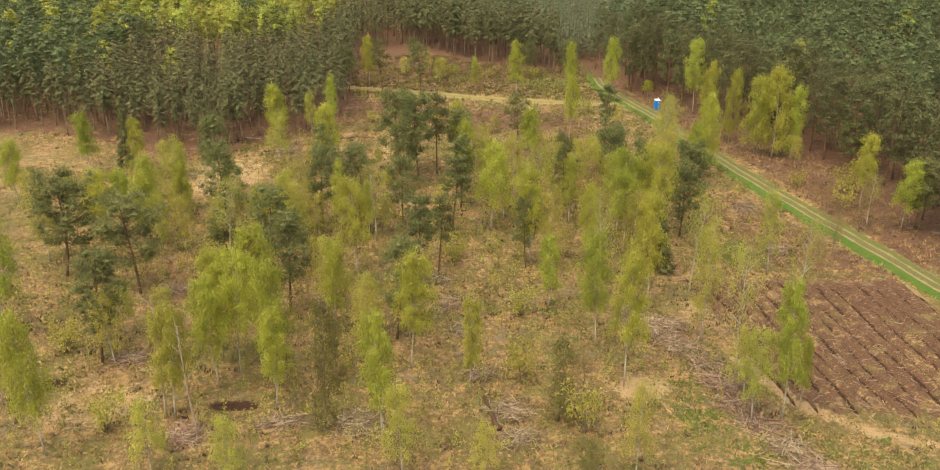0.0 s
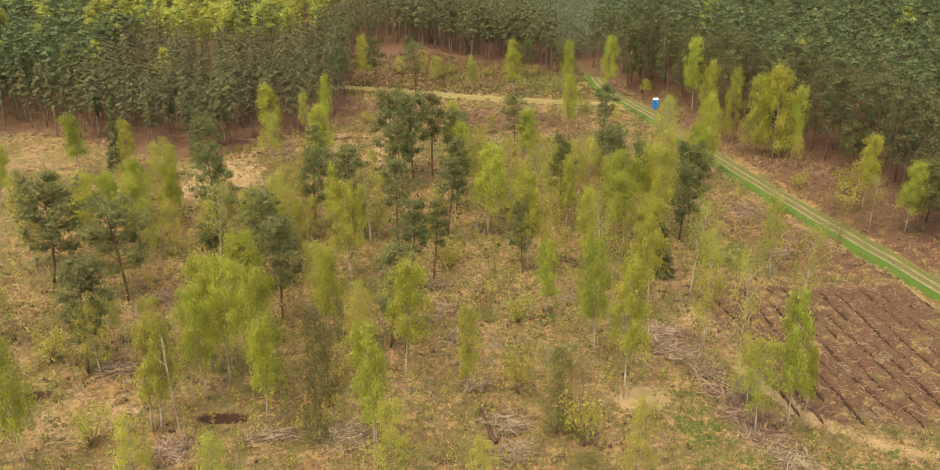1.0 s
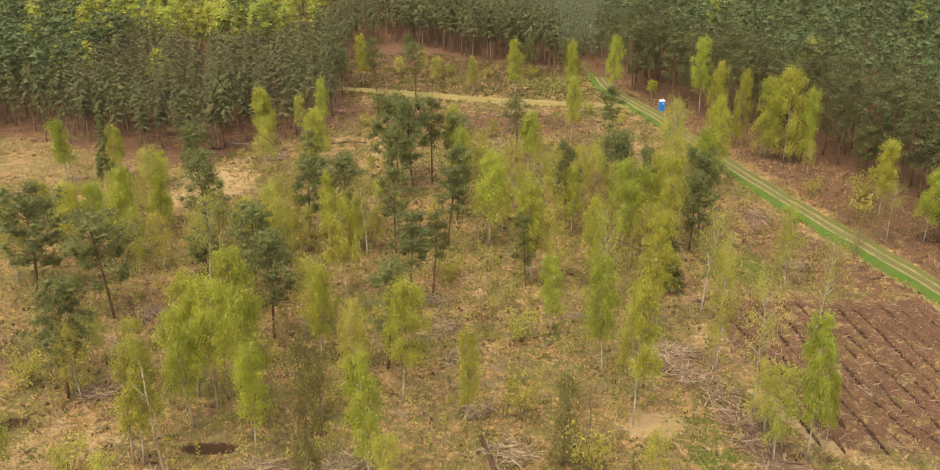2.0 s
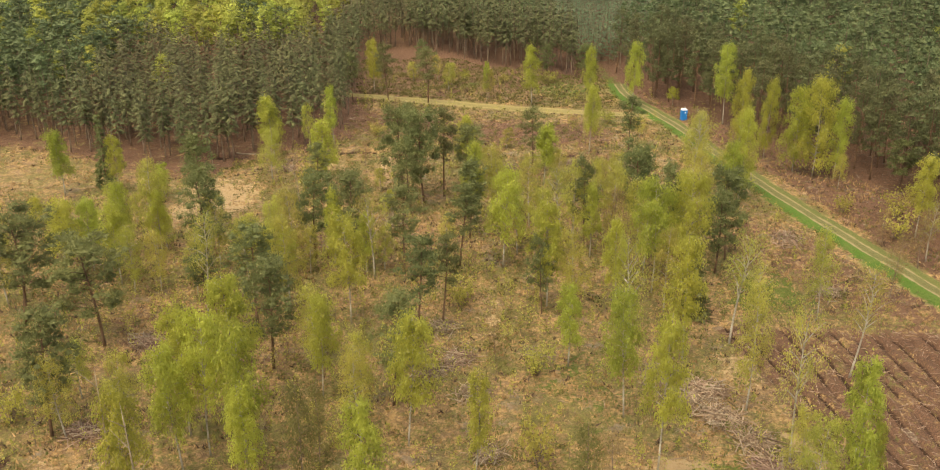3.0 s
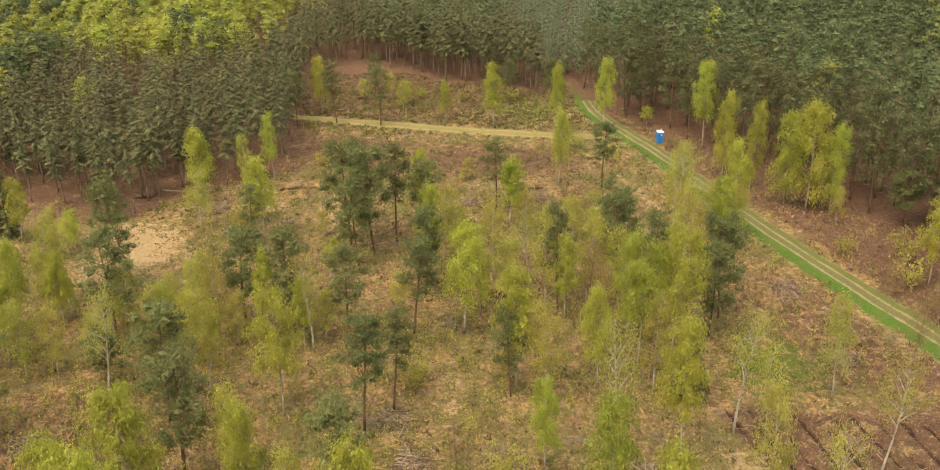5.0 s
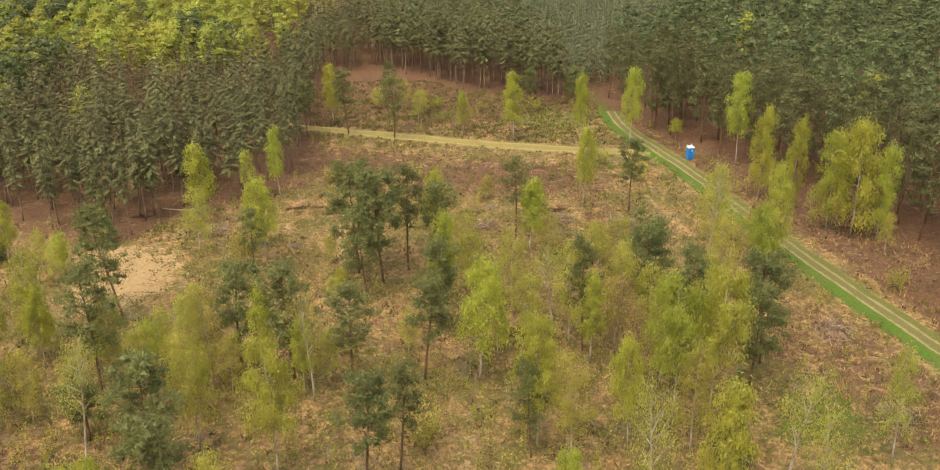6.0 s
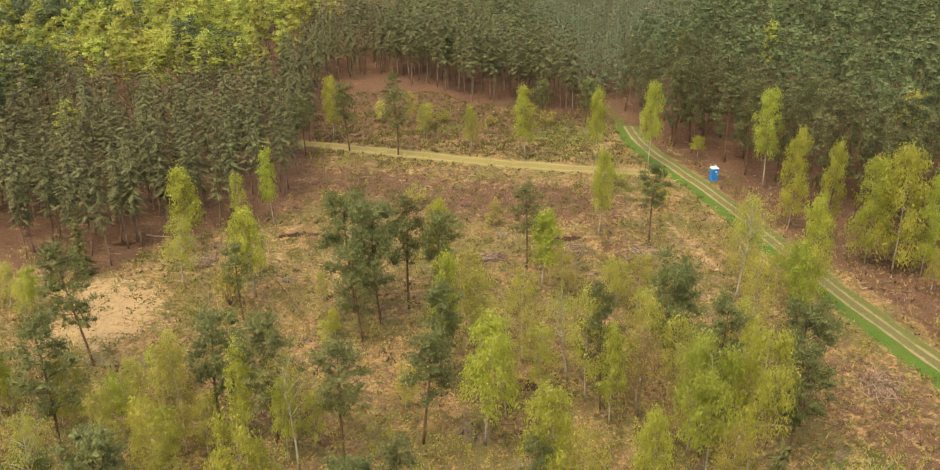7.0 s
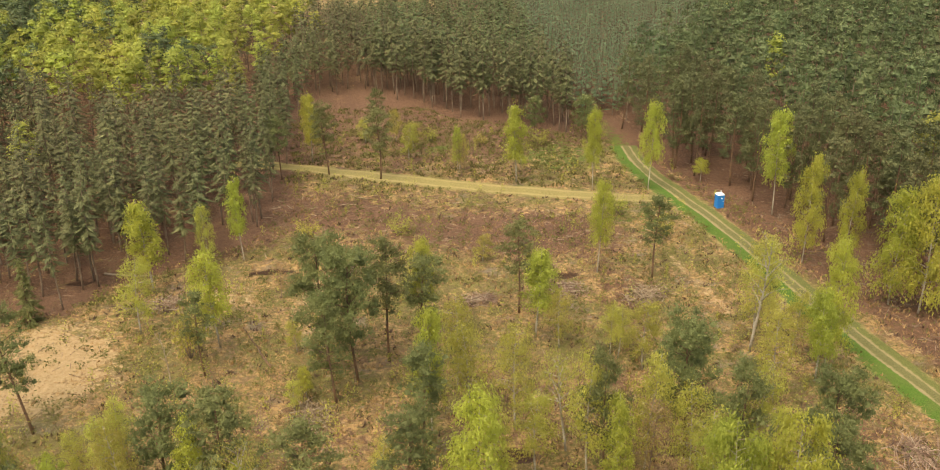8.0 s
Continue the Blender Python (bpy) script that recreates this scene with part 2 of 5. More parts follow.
def blob(x, y, cx, cy, rx, ry, turn=0.0):
    """One in the middle of an ellipse, a half at its rim, falling off beyond."""
    c, s = math.cos(turn), math.sin(turn)
    u, v = ((x - cx) * c + (y - cy) * s) / rx, ((y - cy) * c - (x - cx) * s) / ry
    return 1 / (1 + (u * u + v * v) ** 2)


def off_line(x, y, line):
    """Distance from a line of points."""
    best = np.full(np.broadcast(x, y).shape, 1e9)
    for (ax, ay), (bx, by) in zip(line, line[1:]):
        dx, dy = bx - ax, by - ay
        k = np.clip(((x - ax) * dx + (y - ay) * dy) / (dx * dx + dy * dy), 0, 1)
        best = np.minimum(best, np.hypot(x - ax - k * dx, y - ay - k * dy))
    return best


TRACK = [(84, 40), (71.5, 85), (62.6, 110), (58.2, 129), (51.0, 155), (48.2, 168.5), (43.6, 195), (39.2, 213), (37.0, 222), (35.8, 230), (35.4, 240), (35.0, 252), (33.0, 268)]
SANDWAY = [(-36, 231.5), (-27, 229), (-20.8, 227.3), (-2.8, 220.4), (12.2, 215.8), (25.5, 211.6), (36, 210.5), (40, 209.5)]


def soft_step(v):
    return 1 / (1 + np.exp(-np.clip(v, -40, 40)))


def furrows(x, y):
    """Depth of the planting furrows, and where the field is."""
    s = x + 0.12 * (y - 97) + 0.25 * np.sin(0.35 * y + 0.6 * x)
    inside = soft_step((s - 31.6) * 2.5) * soft_step((60.5 - s) * 1.5) * soft_step((y - 81.5 + 0.06 * (x - 37)) * 1.6) * soft_step((116 - y - 0.14 * (x - 30)) * 1.6)
    k = (s - 32.9) / 1.95
    d = (k - np.round(k)) * 1.95
    broken = 0.75 + 0.25 * np.sin(0.23 * y + 2.4 * np.round(k) + np.sin(0.9 * y + np.round(k) ** 2))
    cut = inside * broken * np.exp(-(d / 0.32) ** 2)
    return inside, cut, inside * broken * 0.28 * np.exp(-((np.abs(d) - 0.6) / 0.25) ** 2) - 0.6 * cut


PITS = [(-23, 83.6, 2.6, 0.9), (-43.6, 88.6, 1.3, 0.8), (8.8, 142.6, 1.8, 1.2), (-21.1, 184.2, 3.0, 0.8), (17.6, 182.8, 2.0, 0.8), (-46.3, 182.6, 1.8, 0.7)]


def pits(x, y):
    return sum(blob(x, y, cx, cy, rx, ry) for cx, cy, rx, ry in PITS)


def floor_at(x, y):
    """The ground's height with furrows and pits."""
    inside, _, deep = furrows(x, y)
    calm = np.clip((off_line(x, y, TRACK) - 2.0) / 2.0, 0, 1) * np.clip((off_line(x, y, SANDWAY) - 1.5) / 1.5, 0, 1)
    return rolling(x, y) + (rough(x, y) * (1 - 0.6 * inside) + deep - 0.75 * pits(x, y)) * calm


def axis(fine, reach):
    """Grid lines: fine in the middle, wider and wider apart to the horizon."""
    out = [fine[-1]]
    while out[-1] < reach:
        out.append(out[-1] + max(0.8, 0.12 * (out[-1] - fine[-1] + 6)))
    low = [fine[0]]
    while low[-1] > -reach:
        low.append(low[-1] - max(0.8, 0.12 * (fine[0] - low[-1] + 6)))
    return np.array(low[:0:-1] + list(fine) + out[1:])


WEST = [(-175, 205), (-110, 191), (-87, 189), (-65, 179), (-52, 174), (-45, 173), (-42, 182), (-31, 189), (-25.5, 196), (-25, 213), (-26, 230), (-30, 255), (-28, 281), (-18, 281), (-18, 395), (-175, 395)]
NORTH = [(-18, 281), (-4, 269), (2, 260), (12, 257), (25, 248), (27, 252), (27, 262), (24, 275), (20, 395), (-18, 395)]
EAST = [(37, 240), (42, 226), (46, 217), (50, 207.5), (54, 195), (59, 183), (65, 173), (69, 164), (71.5, 154), (70.5, 140), (70.5, 121), (165, 118), (175, 395), (24, 395), (26, 275), (31, 264), (34, 258)]


def off_wood(x, y):
    """Distance from the woods' outlines, nought inside them."""
    best = np.full(x.shape, 1e9)
    for poly in (WEST, NORTH, EAST):
        hit = np.zeros(x.shape, bool)
        for (ax, ay), (bx, by) in zip(poly, poly[1:] + poly[:1]):
            if ay != by:
                hit ^= ((ay > y) != (by > y)) & (x < ax + (y - ay) / (by - ay) * (bx - ax))
        best = np.minimum(best, np.where(hit, 0, off_line(x, y, poly + poly[:1])))
    return best


def build_ground():
    gx = axis(np.concatenate([np.arange(-90, 30, 0.8), np.arange(30, 62, 0.27)]), 4000)
    gy = axis(np.arange(56, 236, 0.7), 4000)
    x, y = np.meshgrid(gx, gy)
    z = floor_at(x, y) * np.clip(1.5 - np.hypot(x, y - 150) / 900, 0, 1)
    road_off, way_off = off_line(x, y, TRACK), off_line(x, y, SANDWAY)
    inside, cut, _ = furrows(x, y)
    wob = 0.25 * np.sin(0.23 * x + 0.9) * np.sin(0.19 * y) + 0.15 * np.sin(0.61 * x - 0.47 * y)
    east_bank = 1 / (1 + np.exp(-np.clip(x - np.interp(y, [p[1] for p in TRACK], [p[0] for p in TRACK]), -40, 40) * 2))
    sand = (0.46 * blob(x, y, -44, 165, 7.0, 6) + 0.52 * blob(x, y, -39, 158, 6, 8) + 0.36 * blob(x, y, -46, 152, 5, 5) + 0.26 * blob(x, y, -80, 170, 9, 5) + 0.25 * blob(x, y, -74, 163, 7, 5) + 0.75 * blob(x, y, 19.5, 86, 4.2, 2.6)
            + 0.5 * blob(x, y, -37, 83, 7, 6) + 0.45 * blob(x, y, -14, 172, 3, 14) + 0.4 * blob(x, y, 3, 118, 3, 9) + 0.5 * blob(x, y, -27, 176, 7, 3)
            + 0.8 * np.exp(-(off_line(x, y, [(31, 92), (34.5, 83.5), (41, 77.5), (60, 72)]) / 1.1) ** 2) + 0.5 * blob(x, y, 29, 104, 2.5, 6) + 0.8 * blob(x, y, 46.5, 161.5, 2.2, 2.6)
            + 0.3 * np.exp(-((road_off - 4.3) / 0.9) ** 2) * (y > 100) * east_bank + 0.5 * np.exp(-(off_line(x, y, [(33, 187), (36, 172), (40, 158)]) / 1.1) ** 2) + 0.2 * wob)
    green = (0.55 * np.exp(-(road_off / 3.4) ** 4) * (1 - 0.7 * east_bank) + 0.4 * np.exp(-(way_off / 3.0) ** 2) + 0.5 * blob(x, y, 24, 84, 3.5, 8) + 0.45 * blob(x, y, 38, 74, 14, 4)
             + 0.5 * blob(x, y, 36, 124, 7, 6) + 0.16 * blob(x, y, 42, 132, 8, 14) + 0.4 * blob(x, y, 12, 103, 6, 8) + 0.6 * blob(x, y, 22, 233, 9, 9) + 0.45 * blob(x, y, -8, 238, 14, 5) + 0.4 * blob(x, y, 30, 200, 7, 8) + 0.4 * blob(x, y, 2, 190, 6, 5) + 0.35 * blob(x, y, -55, 155, 9, 9) + 0.35 * wob)
    edge_w = 1 / (1 + np.exp(np.clip((off_wood(x, y) - 2) * 0.6, -30, 30)))
    soil = (0.55 * blob(x, y, 45, 134, 8, 20, 0.25) + 0.45 * blob(x, y, 58, 119, 7, 7) + 0.45 * blob(x, y, -33, 112, 14, 10) + 0.4 * blob(x, y, 16, 150, 14, 12) + 0.4 * blob(x, y, -14, 142, 12, 10) + 0.58 * inside + 0.62 * blob(x, y, 14, 197, 16, 8) + 0.58 * blob(x, y, -14, 207, 10, 7) + 0.75 * blob(x, y, 0, 250, 30, 14) + 0.9 * blob(x, y, -12, 264, 20, 13) + 0.42 * blob(x, y, 4, 238, 40, 20) + 0.3 * blob(x, y, 2, 196, 30, 14) + 0.5 * blob(x, y, 24, 175, 4, 9) 
            + 1.0 / (1 + np.exp(-np.clip(x - 54.5 + 0.22 * (y - 160), -40, 40) * 0.9)) / (1 + np.exp(-np.clip(y - 118, -60, 60) * 0.3)) + 0.9 * edge_w + 0.3 * wob)
    # hollows coloured dark, for turned earth and for the shade in them
    shaded_earth = 1.0 * cut + 1.1 * pits(x, y)
    n, m = len(gy), len(gx)
    i = np.arange((n - 1) * (m - 1))
    a = (i // (m - 1)) * m + i % (m - 1)
    faces = np.stack([a, a + 1, a + 1 + m, a + m], axis=1).tolist()
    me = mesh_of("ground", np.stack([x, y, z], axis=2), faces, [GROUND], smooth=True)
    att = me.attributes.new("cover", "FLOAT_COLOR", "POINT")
    cover = np.stack([np.clip(sand, 0, 1.2), np.clip(green, 0, 1.2), np.clip(soil, 0, 1.2), np.clip(shaded_earth, 0, 1.2)], axis=2)
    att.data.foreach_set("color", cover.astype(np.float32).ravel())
    tagged(new("ground", me), "heath floor of straw grass, moss, sand and bare earth", "ground", kind="structure")


build_ground()


def strip(name, line, profile, material, label, category):
    """A lane along line; profile gives (offset, height) across it. The attribute across holds the offset."""
    pts = []
    for (ax, ay), (bx, by) in zip(line, line[1:]):
        k = max(2, int(math.hypot(bx - ax, by - ay) / 0.8))
        pts += [(ax + (bx - ax) * i / k, ay + (by - ay) * i / k) for i in range(k)]
    p = np.array(pts + [line[-1]])
    for _ in range(14):
        p[1:-1] = (p[:-2] + 2 * p[1:-1] + p[2:]) / 4
    d = np.gradient(p, axis=0)
    d /= np.linalg.norm(d, axis=1, keepdims=True)
    side = np.stack([d[:, 1], -d[:, 0]], axis=1)
    offs, rise = np.array([q[0] for q in profile]), np.array([q[1] for q in profile])
    edge = 0.25 * np.sin(np.arange(len(p)) * 0.9) + 0.2 * np.sin(np.arange(len(p)) * 0.37 + 1)
    w = offs[None, :] * (1 + (np.abs(offs) > 0.95 * abs(offs[0]))[None, :] * 0.18 * edge[:, None])
    x, y = p[:, None, 0] + side[:, None, 0] * w, p[:, None, 1] + side[:, None, 1] * w
    z = rolling(x, y) + rise[None, :]
    n, m = x.shape
    faces = [(i * m + j, i * m + j + 1, (i + 1) * m + j + 1, (i + 1) * m + j) for i in range(n - 1) for j in range(m - 1)]
    me = mesh_of(name, np.stack([x, y, z], axis=2), faces, [material], smooth=True)
    att = me.attributes.new("across", "FLOAT", "POINT")
    att.data.foreach_set("value", np.broadcast_to(offs, x.shape).astype(np.float32).ravel())
    return tagged(new(name, me), label, category, kind="structure")


def lane_material(name, west_grass, east_grass, middle, sand_a, sand_b, ruts, wide, strength=1.0, fade=0.2):
    """Grass on either side of a worn middle with two bare ruts."""
    n = Nodes(name)
    pos = n.place()
    fine, grain, mid = n.noise(2.2, 5, 0.65, pos), n.noise(9.0, 4, 0.7, pos), n.noise(0.3, 3, 0.6, pos)
    speck = n.ramp(grain, (0.36, 0.0), (0.64, 1.0))
    att = n.add("ShaderNodeAttribute")
    att.attribute_name = "across"
    ragged = n.sums("ADD", n.sums("MULTIPLY", n.sums("SUBTRACT", fine, 0.5), 0.7), n.sums("MULTIPLY", n.sums("SUBTRACT", mid, 0.5), 0.7))
    off = n.sums("ADD", n.sums("ABSOLUTE", n.sums("SUBTRACT", n.sums("ABSOLUTE", att.outputs["Fac"], 0.0), ruts), 0.0), ragged)
    bare = n.sums("MULTIPLY", n.ramp(off, (wide * 0.5, 1.0), (wide * 1.5, 0.0)), strength)
    side = n.ramp(n.sums("ADD", n.sums("MULTIPLY", n.sums("ADD", att.outputs["Fac"], ragged), 0.2), 0.5), (0.48, 0.0), (0.52, 1.0))
    faded = n.mix(n.ramp(mid, (0.42, 0.0), (0.62, 0.4)), n.mix(speck, *west_grass), n.mix(speck, *east_grass))
    lawn = n.mix(side, faded, n.mix(speck, *east_grass))
    worn = n.ramp(n.sums("ADD", n.sums("ABSOLUTE", att.outputs["Fac"], 0.0), ragged), (ruts * 0.9, 1.0), (ruts * 1.35, 0.0))
    verge = n.ramp(n.sums("MULTIPLY", n.sums("ADD", n.sums("ABSOLUTE", n.sums("ADD", att.outputs["Fac"], 0.55), 0.0), n.sums("MULTIPLY", ragged, 2.8)), fade), (0.48, 0.0), (0.62, 1.0))
    lawn = n.mix(verge, lawn, n.mix(speck, (0.14, 0.11, 0.04), (0.36, 0.26, 0.12)))
    c = n.mix(worn, lawn, n.mix(speck, *middle))
    n.bump(n.sums("ADD", fine, grain), 0.7, 0.08)
    return n.done(n.mix(bare, c, n.mix(fine, sand_a, sand_b)), 0.95)


strip("road", TRACK[:-2], [(-4.2, -0.08), (-3.2, 0.02), (-2.4, 0.04), (-1.3, 0.06), (-0.75, 0.0), (-0.4, 0.05), (0.0, 0.09), (0.4, 0.05), (0.75, 0.0), (1.3, 0.06), (2.0, 0.04), (2.6, -0.08)],
      lane_material("track_grass", ((0.045, 0.088, 0.012), (0.10, 0.165, 0.025)), ((0.075, 0.085, 0.022), (0.165, 0.165, 0.05)), ((0.085, 0.085, 0.03), (0.18, 0.16, 0.064)),
                    (0.27, 0.20, 0.11), (0.42, 0.32, 0.185), 0.75, 0.17, 0.62),
      "grassy forest track with two sandy wheel ruts", "track")
strip("sandy_way", SANDWAY, [(-2.5, -0.06), (-1.8, 0.04), (-1.0, 0.02), (-0.4, 0.05), (0.4, 0.05), (1.0, 0.02), (1.8, 0.04), (2.5, -0.06)],
      lane_material("sandway_grass", ((0.17, 0.14, 0.05), (0.32, 0.24, 0.095)), ((0.13, 0.115, 0.04), (0.27, 0.21, 0.08)), ((0.16, 0.14, 0.048), (0.30, 0.235, 0.09)),
                    (0.31, 0.225, 0.105), (0.43, 0.32, 0.155), 1.3, 0.28, 0.5, 0.31),
      "overgrown sandy way crossing the clearing", "path")


# ---- trees ----
def limb_path(rng, start, turn, length, rise, droop, k=6):
    """A limb that climbs away from the trunk and bends down toward its tip."""
    s = np.linspace(0, 1, k)
    out = length * (s - 0.12 * s ** 2)
    up = length * (rise * s - droop * s ** 2.2)
    bend = 0.12 * length * rng.normal() * s ** 2
    return np.stack([start[0] + out * math.cos(turn) - bend * math.sin(turn), start[1] + out * math.sin(turn) + bend * math.cos(turn), start[2] + up], axis=1)


def stem_path(rng, height, wander, lean=0.0, k=11):
    s = np.linspace(0, 1, k)
    a, b = rng.uniform(0, 6.28, 2)
    x = wander * (np.sin(3.1 * s + a) - math.sin(a)) + lean * height * s ** 1.5
    y = wander * (np.sin(2.6 * s + b) - math.sin(b))
    return np.stack([x, y, s * height - 0.15 * (s == 0)], axis=1)


def along(path, s):
    k = s * (len(path) - 1)
    i = min(int(k), len(path) - 2)
    return path[i] + (path[i + 1] - path[i]) * (k - i)


def broadleaf(name, label, seed, base=0.3, spread=0.19, limbs=20, leaves=26, size=(0.15, 0.28), radius=0.078, stems=1, rise=1.0, droop=0.75, leaf=None, bark=None, hang=1.15, height=13.0, wander=0.25, bulk=0.5, thick=0.036, plumes=10, category="birch tree"):
    """A birch: pale tapering stem, climbing limbs and a weeping crown of hanging leaf plumes."""
    rng = np.random.default_rng(seed)
    root = thing(name, label, category)
    crown, out, ways, tones, twiggy = [], [], [], [], []
    for stem in range(stems):
        h = height * (1 - 0.12 * stem)
        path = stem_path(rng, h, wander, (0.0 if stems == 1 else 0.1 * (1 if stem % 2 else -1)))
        r = radius * (1 - np.linspace(0, 1, len(path))) ** 0.8 * (1 - 0.15 * stem) + 0.012
        part_of("trunk", mesh_of("trunk", *tube(path, r, 7), [bark or BIRCH_BARK], smooth=True), root)
        turn = rng.uniform(0, 6.28)
        for i in range(limbs):
            q = (i + 0.5) / limbs
            turn += 2.4 + 0.5 * rng.normal()
            full = 1.08 * (1 - q) ** 0.48 * (0.62 + 0.38 * min(1, q * 4))
            length = spread * height * (0.25 + 0.75 * full) * rng.uniform(0.8, 1.12)
            p = limb_path(rng, along(path, base + (0.95 - base) * q), turn, length, rise * rng.uniform(0.6, 1.2), droop * rng.uniform(0.6, 1.1))
            taper = (thick * (1 - np.linspace(0, 1, len(p))) ** 1.4 + 0.008) * (1.25 - 0.5 * q) * radius / 0.1
            twigs = [limb_path(rng, along(p, s), turn + rng.uniform(0.5, 1.1) * rng.choice((-1, 1)), 0.5 * length * (1.1 - s), rise * 0.7, droop, 3) for s in rng.uniform(0.3, 0.7, 2)]
            t = joined([tube(p, taper, 4)] + [tube(w, np.linspace(0.4 * thick, 0.006, 3), 3) for w in twigs])
            if i % 2:
                twiggy.append(t)
            else:
                part_of("limb", mesh_of("limb", *t, [bark or BIRCH_BARK], smooth=True), root)
            for j in range(plumes):
                c = along(p, rng.uniform(0.12, 1.0) if j else 1.0)
                swing = turn + rng.normal() * 0.9
                way = np.array([math.cos(swing), math.sin(swing), 0.0])
                n = int(leaves * rng.uniform(0.5, 1.5))
                u = rng.random((n, 1))
                fall = hang * rng.uniform(0.6, 1.5) * (0.55 + 0.45 * (1 - q))
                o = way * bulk * np.sqrt(u) + np.array([0, 0, 1.0]) * (0.45 * bulk * u - fall * u ** 1.6) + rng.normal(size=(n, 3)) * (0.42 * bulk, 0.42 * bulk, 0.75 * bulk)
                crown.append(c + o)
                out.append(np.tile(way + (0, 0, 0.55), (n, 1)))
                ways.append(np.tile(0.35 * way, (n, 1)) + (u + 0.3) * (0, 0, -1.3))
                tones.append(np.full(n, rng.random()) * 0.8 + 0.2 * (1 - u[:, 0]))
        n = leaves * 3
        o = rng.normal(size=(n, 3)) * (0.3, 0.3, 0.6)
        out.append(o + (0, 0, 0.8))
        crown.append(path[-1] - (0, 0, 0.5) + o)
        ways.append(o * (1, 1, 0) + (0, 0, -0.4))
        tones.append(np.full(n, 0.7))
    tagged(part_of("fine_branching", mesh_of("fine_branching", *joined(twiggy), [bark or BIRCH_BARK], smooth=True), root), kind="stuff")
    leaf_tris = cards(rng, np.concatenate(crown), size, 0.55, np.concatenate(out), 0.45, np.concatenate(ways))
    part_of("crown", leaves_of("crown", leaf_tris, [leaf or BIRCH_LEAF], np.concatenate(tones)), root)
    return root


def cushion(rng, n, low=0.55):
    """Points on and just under the upper shell of a ball of radius one, ragged."""
    d = rng.normal(size=(n, 3))
    d[:, 2] = np.where(d[:, 2] < -0.35, -d[:, 2], d[:, 2])
    d /= np.linalg.norm(d, axis=1, keepdims=True) + 1e-9
    return d * rng.uniform(low, 1.08, (n, 1))


def pine(name, label, seed, base=0.45, spread=0.2, limbs=18, tufts=26, radius=0.15, rise=0.25, flat=0.5, height=13.0, wander=0.3, leaf=None, size=(0.24, 0.46), lean=0.0, bark=None, stubs=6, puff=0.5, arms=True, sprays=False, category="pine tree"):
    """A Scots pine: bare lower stem with stubs and an open crown of needle clumps on spreading limbs."""
    rng = np.random.default_rng(seed)
    root = thing(name, label, category)
    bark = bark or PINE_BARK
    path = stem_path(rng, height, wander, lean)
    r = radius * (1 - np.linspace(0, 1, len(path))) ** 0.75 + 0.02
    part_of("trunk", mesh_of("trunk", *tube(path, r, 7), [bark], smooth=True), root)
    crown, tones = [], []
    turn = rng.uniform(0, 6.28)
    for i in range(limbs):
        q = (i + 0.5) / limbs
        turn += 2.4 + 0.6 * rng.normal()
        full = (1 - q) ** flat * (0.45 + 0.55 * min(1, q * 3.5))
        length = spread * height * (0.22 + 0.95 * full) * rng.uniform(0.6, 1.2)
        p = limb_path(rng, along(path, base + (0.97 - base) * q), turn, length, rise + 0.6 * q * rng.uniform(0.3, 1), 0.05)
        if arms:
            part_of("limb", mesh_of("limb", *tube(p, np.linspace(0.05, 0.012, len(p)) * (1.2 - 0.6 * q), 4), [bark], smooth=True), root)
        for j in range(2 if sprays else 3 if not arms else 4):
            c = along(p, rng.uniform(0.4, 1.05) if j else 1.0)
            n = int(tufts * rng.uniform(0.5, 1.4))
            if sprays:
                got = frond(rng, p[0] + rng.normal(size=3) * (0.1, 0.1, 0.3), turn + 0.5 * rng.normal(), length * rng.uniform(0.7, 1.1), rng.uniform(0.15, 0.65), 0.08 + 0.13 * length, n, size)
            else:
                c = c + rng.normal(size=3) * (0.25, 0.25, 0.4)
                r = np.array((1.6, 1.6, 1.25)) * puff * rng.uniform(0.6, 1.2)
                o = cushion(rng, n, 0.35) * r
                got = cards(rng, c + o, size, 0.45, o / r + 0.3 * (c - path[5]) * (1, 1, 0) / height + (0, 0, 0.5), 0.35, 0.5 * o / r + (0, 0, 0.5) + 0.3 * rng.normal(size=(n, 3)))
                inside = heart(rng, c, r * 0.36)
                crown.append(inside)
                # low tone on the heart's faces: the clump's inner shade painted in
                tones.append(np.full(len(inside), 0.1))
            crown.append(got)
            tones.append(np.full(len(got), rng.random()))
    for i in range(stubs):
        p = limb_path(rng, along(path, rng.uniform(0.15, base)), rng.uniform(0, 6.28), rng.uniform(0.4, 1.1), 0.1, 0.3, 4)
        part_of("stub", mesh_of("stub", *tube(p, np.linspace(0.03, 0.008, 4), 4), [bark], smooth=True), root)
    o = rng.normal(size=(int(tufts * 1.5), 3)) * (0.3, 0.3, 0.45)
    crown.append(cards(rng, path[-1] - (0, 0, 0.25) + o * ((0.4, 0.4, 1.4) if sprays else (1, 1, 1)), size, 0.4, o + (0, 0, 0.6), 0.4, o * (1, 1, 0.2)))
    tones.append(np.full(len(o), 0.7))
    needles = np.concatenate(crown)
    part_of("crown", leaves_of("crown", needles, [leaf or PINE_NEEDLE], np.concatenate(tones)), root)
    return root


